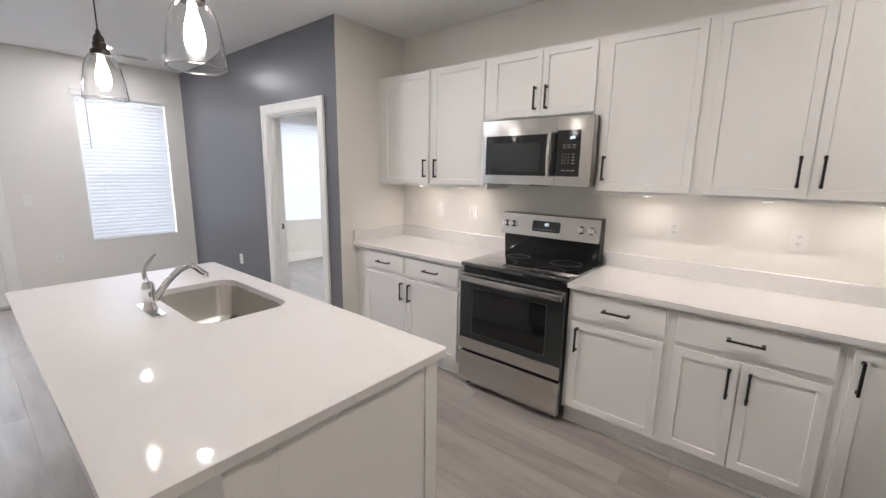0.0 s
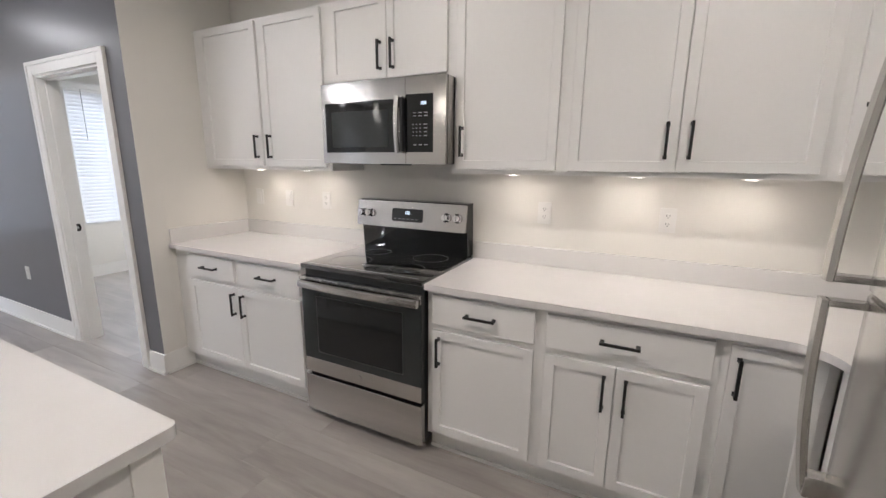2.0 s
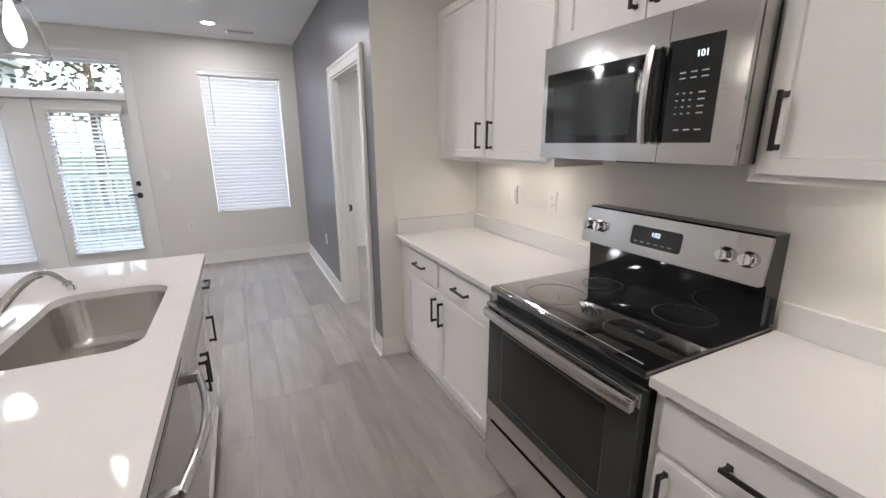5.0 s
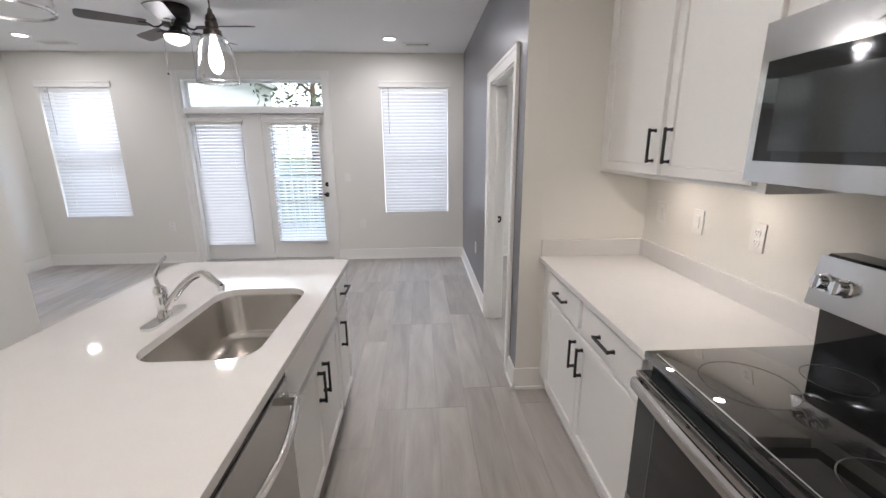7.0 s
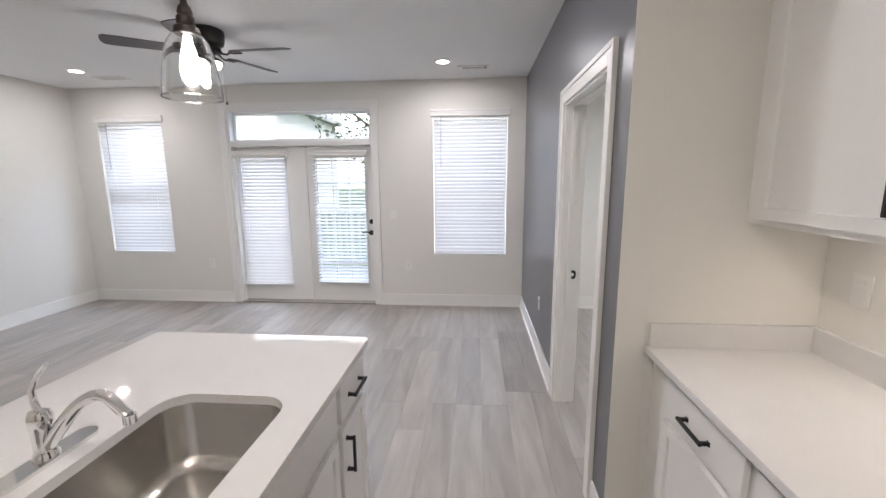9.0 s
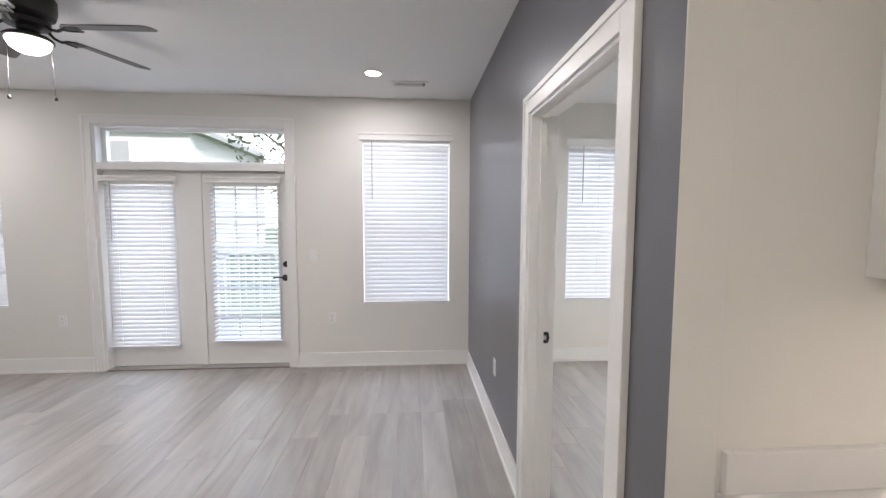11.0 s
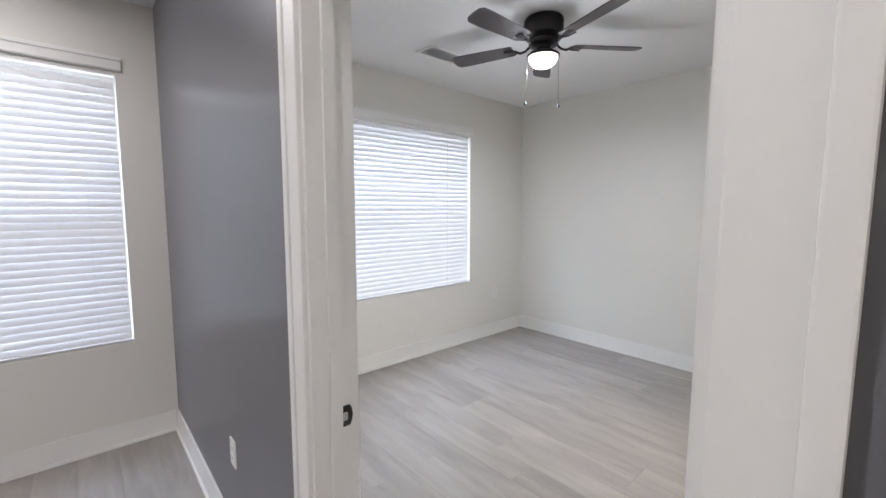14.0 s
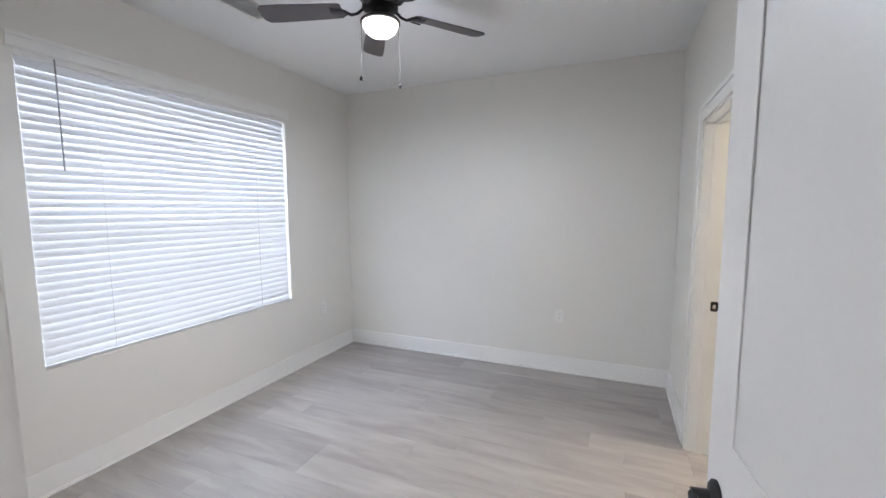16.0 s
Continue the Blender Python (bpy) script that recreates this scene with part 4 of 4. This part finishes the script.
sink = thing("sink", pose(0, 0, 0), "undermount stainless steel kitchen sink bowl", "sink")
bm = bmesh.new()
rings = []
for grow, z in ((0.022, BZ - 0.001), (0.004, BZ - 0.001), (0.002, BZ - 0.01), (-0.012, BZ - 0.17), (-0.03, BZ - 0.195), (-0.06, BZ - 0.205)):
    rings.append([bm.verts.new((x, y, z)) for x, y in rounded_loop(SX0 - grow, SX1 + grow, SY0 - grow, SY1 + grow, max(0.02, 0.09 + grow * 0.5), N8)])
for a, b in zip(rings, rings[1:]):
    n = len(a)
    for k in range(n):
        bm.faces.new((a[k], a[(k + 1) % n], b[(k + 1) % n], b[k]))
bm.faces.new(rings[-1])
bowl = part("bowl", bm, SINKM, sink, smooth=True)
dr = part("drain", lathe(bmesh.new(), [(0.058, 0.0), (0.058, 0.003), (0.046, 0.004), (0.042, -0.004), (0.001, -0.004)], 28, Matrix.Translation((-1.73, 1.085, BZ - 0.204))), CHROME, sink, "round steel drain", True)
part("splash_guard", lathe(bmesh.new(), [(0.046, 0.0), (0.05, 0.018), (0.044, 0.022), (0.03, 0.014), (0.006, 0.011), (0.001, 0.011)], 28, Matrix.Translation((-1.73, 1.085, BZ - 0.2))), RUBBER, dr, "black rubber disposal splash guard", True)
stp = thing("sink_stopper", pose(-1.9, 1.295, BZ - 0.178, 55, 0, 0), "black rubber stopper leaning in the sink", "sink stopper")
part("disc", lathe(bmesh.new(), [(0.04, -0.004), (0.044, 0.0), (0.04, 0.006), (0.001, 0.008)], 24), RUBBER, stp, smooth=True)
part("knob", lathe(bmesh.new(), [(0.006, 0.007), (0.006, 0.02), (0.011, 0.024), (0.001, 0.03)], 14), RUBBER, stp, smooth=True)

fc = thing("faucet", pose(-1.725, 0.89, 0.90), "chrome single-lever kitchen faucet beside the sink", "faucet")
part("base_plate", prism(bmesh.new(), rounded_loop(-0.125, 0.125, -0.028, 0.028, 0.027, 8), 0, 0.010), CHROME, fc, smooth=True)
part("body", lathe(bmesh.new(), [(0.028, 0.010), (0.026, 0.02), (0.022, 0.03), (0.022, 0.085), (0.025, 0.09), (0.025, 0.115), (0.02, 0.13), (0.001, 0.138)], 24), CHROME, fc, smooth=True)
sp = [(0, 0.015, 0.045)]
for k in range(1, 15):
    s = k / 14
    sp.append((0, 0.015 + 0.215 * s, 0.045 + 0.135 * math.sin(min(1.0, s * 1.08) * math.pi * 0.62) - (0.04 * max(0, s - 0.75) / 0.25)))
part("spout", tube(bmesh.new(), sp, 0.0165, 12, 0.0125), CHROME, fc, "curved chrome spout", True)
part("aerator", lathe(bmesh.new(), [(0.014, -0.022), (0.014, 0.0)], 16, Matrix.Translation((0, 0.232, sp[-1][2] + 0.002))), CHROME, fc, smooth=True)
part("lever", tube(bmesh.new(), [(0, 0.0, 0.125), (0, -0.008, 0.155), (0.0, -0.008, 0.185), (0, 0.014, 0.222), (0, 0.042, 0.25)], 0.013, 10, 0.007, 0.7), CHROME, fc, "chrome lever handle", True)


def island_cab(x0, x1, fronts, label):
    """A cabinet whose front faces +y; fronts are given in world x."""
    fl = [(k, x1 - b, x1 - a, c, d, (x1 - hh[0], hh[1], hh[2]) if hh else None) for k, a, b, c, d, hh in fronts]
    return cabinet("island_cabinet", pose(x1, IF, 0, 0, 0, 180), x1 - x0, BZ, 0.60, fl, label, isl_group, KZ)


island_cab(-2.53, -2.195, [("drawer", -2.51, -2.215, DZ0, DZ1, (-2.365, 0.774, False)), ("door", -2.51, -2.215, 0.13, DR, (-2.255, 0.56, True))], "narrow white island cabinet with drawer and door")
sinkcab = thing("island_cabinet", pose(-1.367, IF, 0, 0, 0, 180), "white island sink cabinet with two doors", "cabinet", isl_group)
cw = 0.827
bmz = boxed(0.0005, cw - 0.0005, 0, 0.02, KZ, BZ)
box(bmz, 0.0005, 0.018, 0.0205, 0.6, KZ, BZ), box(bmz, cw - 0.018, cw - 0.0005, 0.0205, 0.6, KZ, BZ), box(bmz, 0.0185, cw - 0.0185, 0.58, 0.6, KZ, BZ), box(bmz, 0.0185, cw - 0.0185, 0.0205, 0.5795, KZ, KZ + 0.018)
part("body", bmz, CAB, sinkcab)
part("toe_kick", boxed(0.0005, cw - 0.0005, 0.045, 0.6, 0, KZ), CAB, sinkcab)
part("shoe_moulding", boxed(0.0005, cw - 0.0005, 0.033, 0.045, 0, 0.02, 0.004), TRIM, sinkcab)
part("drawer_front", shaker(cw - 0.04, DZ1 - DZ0, flat=True), CAB, sinkcab, at=pose(0.02, 0, DZ0))
for a, b, hh in ((0.02, cw / 2 - 0.002, cw / 2 - 0.04), (cw / 2 + 0.002, cw - 0.02, cw / 2 + 0.04)):
    d_ = part("door", shaker(b - a, DR - 0.13), CAB, sinkcab, at=pose(a, 0, 0.13))
    pull(d_, hh - a, 0.56 - 0.13)
dw = thing("dishwasher", pose(-0.757, IF + 0.01, 0, 0, 0, 180), "stainless steel dishwasher built into the island", "dishwasher")
part("body", boxed(0.004, 0.605, 0.015, 0.58, 0.1, BZ - 0.004), DARKPL, dw)
dd = part("door", boxed(0.003, 0.606, -0.022, 0.014, 0.115, 0.845, 0.004), STEEL_V, dw, "brushed steel dishwasher door")
part("control_strip", boxed(0.004, 0.605, -0.018, 0.012, 0.847, 0.866, 0.002), BLACKGLASS, dw)
hb = tube(bmesh.new(), [(0.05 + 0.51 * k / 12, -0.06 - 0.035 * math.sin(math.pi * k / 12), 0.79) for k in range(13)], 0.013, 10, None, 0.8)
for s in (0.05, 0.56):
    box(hb, s - 0.013, s + 0.013, -0.06, -0.02, 0.775, 0.805, 0.003)
part("handle", hb, STEEL, dd, "curved steel bar handle", True)
part("toe_panel", boxed(0.004, 0.605, 0.05, 0.07, 0.0, 0.1), DARKPL, dw)
ie = thing("island_end_panel", pose(0, 0, 0), "white painted island end panel and back", "panel")
part("end_panel", boxed(-0.756, -0.548, 0.835, IF - 0.001, 0, BZ), CAB, ie)
part("corner_trim", boxed(-0.5475, -0.54, 1.38, IF + 0.006, 0, BZ, 0.002), TRIM, ie)
part("corner_trim", boxed(-0.5475, -0.54, 0.7, 0.74, 0, BZ, 0.002), TRIM, ie)
part("back_panel", boxed(IX0 + 0.03, -0.548, 0.7, 0.8345, 0, BZ), CAB, ie)
part("shoe_moulding", boxed(-0.5475, -0.538, 0.741, 1.379, 0, 0.02, 0.004), TRIM, ie)


# ---------------- pendants, recessed lights, fans, vents ----------------
def pendant(x, y):
    p = thing("pendant_light", pose(x, y, CEIL), "clear glass bell pendant with bronze socket, lit", "pendant light", "glass pendants over the island")
    part("canopy", lathe(bmesh.new(), [(0.062, 0.0), (0.062, -0.012), (0.05, -0.022), (0.001, -0.024)], 28), BRONZE, p, smooth=True)
    part("cord", tube(bmesh.new(), [(0, 0, -0.02), (0.002, 0.001, -0.3), (0, 0, -0.565)], 0.0035, 6), CORD, p)
    part("socket", lathe(bmesh.new(), [(0.008, -0.545), (0.012, -0.565), (0.019, -0.572), (0.024, -0.59), (0.022, -0.598), (0.028, -0.605), (0.028, -0.63), (0.038, -0.637), (0.041, -0.655), (0.036, -0.66), (0.001, -0.66)], 28), BRONZE, p, smooth=True)
    sh = bmesh.new()
    prof = [(0.036, -0.657), (0.05, -0.664), (0.064, -0.684), (0.075, -0.72), (0.084, -0.77), (0.09, -0.82), (0.0935, -0.852), (0.094, -0.862)]
    lathe(sh, prof + [(r - 0.0032, z) for r, z in reversed(prof)] + prof[:1], 48, None, False)
    s = part("shade", sh, CLEAR, p, "clear glass bell shade", True)
    s.visible_shadow = False
    part("shade_rim", tube(bmesh.new(), [(0.0925 * math.cos(radians(a)), 0.0925 * math.sin(radians(a)), -0.862) for a in range(0, 361, 10)], 0.0032, 8), CLEAR, p, smooth=True).visible_shadow = False
    part("bulb", lathe(bmesh.new(), [(0.013, -0.664), (0.015, -0.685), (0.021, -0.705), (0.029, -0.74), (0.032, -0.77), (0.028, -0.80), (0.015, -0.82), (0.001, -0.826)], 24), BULB, p, "glowing warm filament bulb", True)


pendant(-2.31, 0.955)
pendant(-1.23, 0.985)

SPOTS = [(-5.15, 1.59), (-3.2, 1.5), (-5.1, -2.25), (-1.15, 1.6), (0.75, 1.6)]
for sx, sy in SPOTS:
    rl = thing("recessed_light", pose(sx, sy, CEIL), "round white recessed ceiling light, lit", "recessed light", "recessed ceiling lights")
    part("trim_ring", lathe(bmesh.new(), [(0.062, -0.0005), (0.064, -0.006), (0.082, -0.007), (0.09, -0.003), (0.091, -0.0005)], 36, None, True), WHITEPL, rl, smooth=True)
    part("lens", lathe(bmesh.new(), [(0.058, -0.009), (0.058, -0.0075)], 32), LENS, rl, "glowing lens")
    area_lamp("recessed_glow", (sx, sy, CEIL - 0.014), (sx, sy, 0), 0.09, 0.09, 9.0 if sx < -2 else 12.0, LED if sx < -2 else WARM, "DISK")


def fan(x, y, spin, label):
    f = thing("ceiling_fan", pose(x, y, CEIL, 0, 0, spin), label, "ceiling fan", "five-blade ceiling fans")
    part("housing", lathe(bmesh.new(), [(0.118, 0.0), (0.125, -0.01), (0.125, -0.07), (0.115, -0.105), (0.075, -0.125), (0.07, -0.13)], 40), BLACK, f, smooth=True)
    part("motor_ring", lathe(bmesh.new(), [(0.07, -0.13), (0.095, -0.135), (0.095, -0.16), (0.05, -0.17), (0.045, -0.185)], 36), BLACK, f, smooth=True)
    part("light_collar", lathe(bmesh.new(), [(0.045, -0.185), (0.05, -0.20), (0.09, -0.212), (0.105, -0.225), (0.105, -0.235), (0.09, -0.237)], 40), BLACK, f, smooth=True)
    part("light_bowl", lathe(bmesh.new(), [(0.094, -0.236), (0.092, -0.252), (0.078, -0.278), (0.05, -0.297), (0.02, -0.304), (0.001, -0.305)], 36), BOWL, f, "glowing frosted glass bowl", True)
    for k in range(5):
        a = 72 * k
        arm = bmesh.new()
        tube(arm, [(0.085, 0, -0.15), (0.12, 0.0, -0.178), (0.155, 0.0, -0.185), (0.19, 0, -0.168)], 0.008, 8)
        box(arm, 0.18, 0.265, -0.022, 0.022, -0.171, -0.167, 0.001)
        tube(arm, [(0.17, 0.0, -0.176), (0.20, 0.035, -0.17), (0.26, 0.04, -0.169)], 0.005, 6)
        tube(arm, [(0.17, 0.0, -0.176), (0.20, -0.035, -0.17), (0.26, -0.04, -0.169)], 0.005, 6)
        part("blade_arm", arm, BLACK, f, smooth=True, at=pose(0, 0, 0, 0, 0, a))
        out = [(0.205, -0.048), (0.22, -0.055), (0.55, -0.068), (0.632, -0.066), (0.655, -0.045), (0.66, 0.0), (0.655, 0.045), (0.632, 0.066), (0.55, 0.068), (0.22, 0.055), (0.205, 0.048)]
        bl = prism(bmesh.new(), out, -0.003, 0.003)
        part("blade", bl, BLADE, f, "dark grey-brown wooden blade", at=pose(0, 0, 0, 0, 0, a) @ pose(0, 0, -0.161, 12, 0, 0))
    for u, ln in ((1, 0.31), (-1, 0.305)):
        ch = part("pull_chain", tube(bmesh.new(), [(0.026 * u, 0.104 * u, -0.23), (0.028 * u, 0.112 * u, -0.225 - ln)], 0.0012, 5), BRONZE, f)
        part("chain_knob", lathe(bmesh.new(), [(0.003, 0.012), (0.009, 0.004), (0.009, -0.008), (0.003, -0.012)], 12, Matrix.Translation((0.028 * u, 0.112 * u, -0.23 - ln))), BLACK, ch, smooth=True)
    return f


fan(-4.12, -0.15, 16, "black ceiling fan with lit bowl in living room")
fan(-4.34, 4.41, -18, "black ceiling fan with lit bowl in bedroom")
area_lamp("fan_glow", (-4.12, -0.15, CEIL - 0.312), (-4.12, -0.15, 0), 0.17, 0.17, 13, LED, "DISK")
point_lamp("fan_glow", (-4.12, -0.15, CEIL - 0.37), 3, LED, 0.06)
area_lamp("fan_glow", (-4.34, 4.41, CEIL - 0.312), (-4.34, 4.41, 0), 0.17, 0.17, 23, (0.92, 0.95, 1.0), "DISK")
point_lamp("fan_glow", (-4.34, 4.41, CEIL - 0.37), 5, (0.92, 0.95, 1.0), 0.06)



def ceiling_vent(x, y, lx, ly, label, behind=VENTB):
    v = thing("ceiling_vent", pose(x, y, CEIL), label, "ceiling vent")
    bm = bmesh.new()
    for a in ((-lx, lx, -ly, -ly + 0.025), (-lx, lx, ly - 0.025, ly), (-lx, -lx + 0.025, -ly + 0.025, ly - 0.025), (lx - 0.025, lx, -ly + 0.025, ly - 0.025)):
        box(bm, *a, -0.009, -0.0005, 0.002)
    part("frame", bm, WHITEPL, v)
    # backing plate: its default grey paints in the shade behind the slats
    part("backing", boxed(-lx + 0.02, lx - 0.02, -ly + 0.02, ly - 0.02, -0.0025, -0.0008), behind, v)
    n = int(2 * (ly - 0.03) / 0.016)
    for k in range(n):
        yy = -ly + 0.032 + k * 0.016
        part("slat", boxed(-lx + 0.022, lx - 0.022, -0.0055, 0.0055, -0.0008, 0.0008), VENTW, v, at=pose(0, yy, -0.006, 35, 0, 0))


ceiling_vent(-5.4, 1.885, 0.07, 0.165, "white ceiling air vent near the grey wall")
ceiling_vent(-5.235, 4.325, 0.1, 0.2, "white ceiling air vent in the bedroom", VENTW)
ceiling_vent(-5.42, -2.15, 0.075, 0.17, "white ceiling air vent over living room window")
spr = thing("sprinkler_head", pose(-5.35, 1.76, CEIL), "small white fire sprinkler head on ceiling", "sprinkler")
part("escutcheon", lathe(bmesh.new(), [(0.03, -0.0005), (0.03, -0.004), (0.012, -0.01), (0.001, -0.011)], 20), WHITEPL, spr, smooth=True)
part("nozzle", lathe(bmesh.new(), [(0.007, -0.01), (0.007, -0.035), (0.016, -0.037), (0.016, -0.04)], 14), WHITEPL, spr)

# ---------------- bathroom seen through its door ----------------
vn = thing("vanity", pose(-2.5, 5.638, 0), "dark wood bathroom vanity with white top", "vanity")
part("body", boxed(0, 0.9, 0, 0.56, 0.08, 0.82), VANITY, vn)
part("toe_kick", boxed(0.01, 0.89, 0.05, 0.56, 0, 0.08), SLOT, vn)
for k in range(2):
    part("door", shaker(0.42, 0.66), VANITY, vn, at=pose(0.02 + 0.43 * k, 0, 0.12))
part("countertop", boxed(-0.02, 0.92, -0.02, 0.564, 0.821, 0.855, 0.004), QUARTZ, vn)
part("splash", boxed(-0.02, 0.92, 0.545, 0.564, 0.8555, 0.95), QUARTZ, vn)
mr = thing("bathroom_light", pose(-2.32, YN, 1.85), "bathroom wall light with white glass shade", "wall light")
part("base", boxed(-0.05, 0.3, -0.03, -0.001, -0.06, 0.0, 0.004), BLACK, mr)
part("shade", lathe(bmesh.new(), [(0.05, 0.0), (0.058, 0.14)], 20, Matrix.Translation((0.0, -0.08, -0.02))), BOWL, mr, "glowing white glass shade")
tbm = thing("towel_bar", pose(-2.3, YN, 1.25), "black metal towel bar on bathroom wall", "towel bar")
part("bar", tube(bmesh.new(), [(-0.15, -0.06, 0), (0.3, -0.06, 0)], 0.008, 8), BLACK, tbm)
for s in (-0.15, 0.3):
    part("post", boxed(s - 0.012, s + 0.012, -0.065, -0.001, -0.012, 0.012, 0.002), BLACK, tbm)
point_lamp("bathroom_glow", (-2.0, 5.3, 2.2), 55, (1.0, 0.84, 0.62), 0.12)

# ---------------- outside ----------------
solid("ground", boxed(-600, 600, -600, 600, -0.6, -0.45), GRASS, "mown green lawn around the building", "ground")
solid("backdrop", boxed(-91, -90, -160, 160, -1, 90), glow("overcast_sky", (0.93, 0.97, 1.0), 1.5), "pale overcast sky beyond the houses", "sky")
solid("patio_slab", boxed(-8.2, XW - 0.172, -3.2, 3.2, -0.44, -0.03), CONCRETE, "plain grey concrete patio slab", "patio")
ral = thing("railing", pose(-8.1, 0, -0.03), "white painted patio railing with balusters", "railing")
for rz in (0.08, 1.0):
    part("rail", boxed(-0.03, 0.03, -3.1, 3.1, rz, rz + 0.05), SIDING, ral)
balm = mesh_of("baluster", boxed(-0.016, 0.016, -0.016, 0.016, 0.13, 1.0), SIDING)
for k in range(52):
    o = new("baluster", balm)
    o.parent, o.location = ral, (0, -3.06 + 0.12 * k, 0)
for py in (-3.1, -1.0, 1.0, 3.1):
    part("post", boxed(-0.05, 0.05, py - 0.05, py + 0.05, 0, 1.08), SIDING, ral)


def house(x, y, w, d, h, ridge, label):
    hs = thing("house", pose(x, y, -0.45), label, "house", "neighbouring houses")
    part("wall", boxed(0, d, -w / 2, w / 2, 0, h), SIDING, hs)
    bm = bmesh.new()
    pr = [(-w / 2 - 0.4, h), (0, h + ridge), (w / 2 + 0.4, h), (w / 2 + 0.4, h - 0.25), (-w / 2 - 0.4, h - 0.25)]
    a = [bm.verts.new((-0.3, p, q)) for p, q in pr]
    b = [bm.verts.new((d + 0.3, p, q)) for p, q in pr]
    for k in range(5):
        bm.faces.new((a[k], a[(k + 1) % 5], b[(k + 1) % 5], b[k]))
    bm.faces.new(a), bm.faces.new(list(reversed(b)))
    part("roof", bm, ROOFM, hs)
    gb = bmesh.new()
    a = [gb.verts.new((d + 0.31, p, q)) for p, q in ((-w / 2 - 0.1, h - 0.1), (0, h + ridge - 0.2), (w / 2 + 0.1, h - 0.1))]
    b = [gb.verts.new((d + 0.36, v.co.y, v.co.z)) for v in a]
    gb.faces.new(a), gb.faces.new(b)
    for k in range(3):
        gb.faces.new((a[k], a[(k + 1) % 3], b[(k + 1) % 3], b[k]))
    part("gable", gb, SIDING, hs)
    for wy in (-w / 4, w / 4):
        for wz in (1.2, 4.0):
            if wz + 1.4 < h:
                wd = part("window", boxed(d, d + 0.06, wy - 0.5, wy + 0.5, wz, wz + 1.4), TRIM, hs)
                part("pane", boxed(d + 0.06, d + 0.07, wy - 0.42, wy + 0.42, wz + 0.08, wz + 1.32), GREYPL, wd)


house(-30, -14.0, 12, 9, 6.0, 3.6, "white sided neighbouring house with gable roof")
house(-34, 16, 12, 9, 6.0, 3.5, "white sided house beyond the lawn")


def tree(x, y, h, seed, label):
    rng = random.Random(seed)
    t = thing("tree", pose(x, y, -0.45), label, "tree")
    bm = tube(bmesh.new(), [(0, 0, 0), (0.05, 0.02, h * 0.3), (0.0, 0.08, h * 0.6), (0.05, 0, h * 0.9)], 0.2, 9, 0.04)
    for k in range(9):
        a = rng.uniform(0, 6.28)
        z = h * rng.uniform(0.35, 0.75)
        l = h * rng.uniform(0.18, 0.32)
        tube(bm, [(0, 0, z), (l * 0.5 * math.cos(a), l * 0.5 * math.sin(a), z + l * 0.35), (l * math.cos(a), l * math.sin(a), z + l * 0.6)], 0.07, 6, 0.015)
    part("trunk", bm, BARK, t)
    verts, faces = [], []
    for k in range(1700):
        u = Vector((rng.gauss(0, 1), rng.gauss(0, 1), rng.gauss(0, 1))).normalized() * rng.uniform(0.35, 1.0) ** 0.6
        c = Vector((u.x * h * 0.33, u.y * h * 0.33, h * 0.68 + u.z * h * 0.34))
        if noise.noise(c * 0.9) < -0.12:
            continue
        e1 = Vector((rng.gauss(0, 1), rng.gauss(0, 1), rng.gauss(0, 1))).normalized() * rng.uniform(0.08, 0.16)
        e2 = e1.orthogonal().normalized() * 0.07
        n = len(verts)
        verts += [c - e1, c + e2, c + e1, c - e2]
        faces.append((n, n + 1, n + 2, n + 3))
    me = bpy.data.meshes.new("crown")
    me.from_pydata(verts, [], faces)
    me.materials.append(LEAF)
    cr = new("crown", me)
    cr.parent = t


tree(-17, -2.2, 7.5, 3, "leafy green tree on the lawn")
tree(-20, 8.5, 8.5, 5, "tall leafy green tree behind the lawn")
tree(-22, 3.0, 8.0, 8, "broad leafy green tree near the house")

# ---------------- floor planks ----------------
PW, PL = 0.182, 1.22
plank_rng = random.Random(11)
plank_me = {}


def plank_mesh(w, l):
    key = (round(w, 3), round(l, 3))
    if key not in plank_me:
        bm = bmesh.new()
        e = 0.0007
        a, b = l / 2 - 0.0002, w / 2 - 0.0002
        lo = [bm.verts.new((x, y, -0.004)) for x, y in ((-a, -b), (a, -b), (a, b), (-a, b))]
        mid = [bm.verts.new((x, y, -0.0012)) for x, y in ((-a, -b), (a, -b), (a, b), (-a, b))]
        hi = [bm.verts.new((x, y, 0.0)) for x, y in ((-a + e, -b + e), (a - e, -b + e), (a - e, b - e), (-a + e, b - e))]
        for p, q in ((lo, mid), (mid, hi)):
            for k in range(4):
                bm.faces.new((p[k], p[(k + 1) % 4], q[(k + 1) % 4], q[k]))
        bm.faces.new(hi)
        plank_me[key] = mesh_of("plank", bm, PLANK)
    return plank_me[key]


def lay(x0, x1, ya, yb):
    y = ya
    while y < yb - 0.01:
        w = min(PW, yb - y)
        x = x0 - plank_rng.choice((0.15, 0.35, 0.6, 0.85, 1.05))
        while x < x1 - 0.01:
            a, b = max(x, x0), min(x + PL, x1)
            if b - a > 0.02:
                o = new("plank", plank_mesh(w, b - a))
                o.parent = floor
                o.location = ((a + b) / 2, y + w / 2, 0.0)
            x += PL
        y += w


lay(XW, XE, YL, YS)
lay(XW, XR, YS, YG)
lay(XP, XR, YG, 2.85)
lay(XW, XB, YG, YN)
lay(XB, -0.9, YK + 0.2, YN)
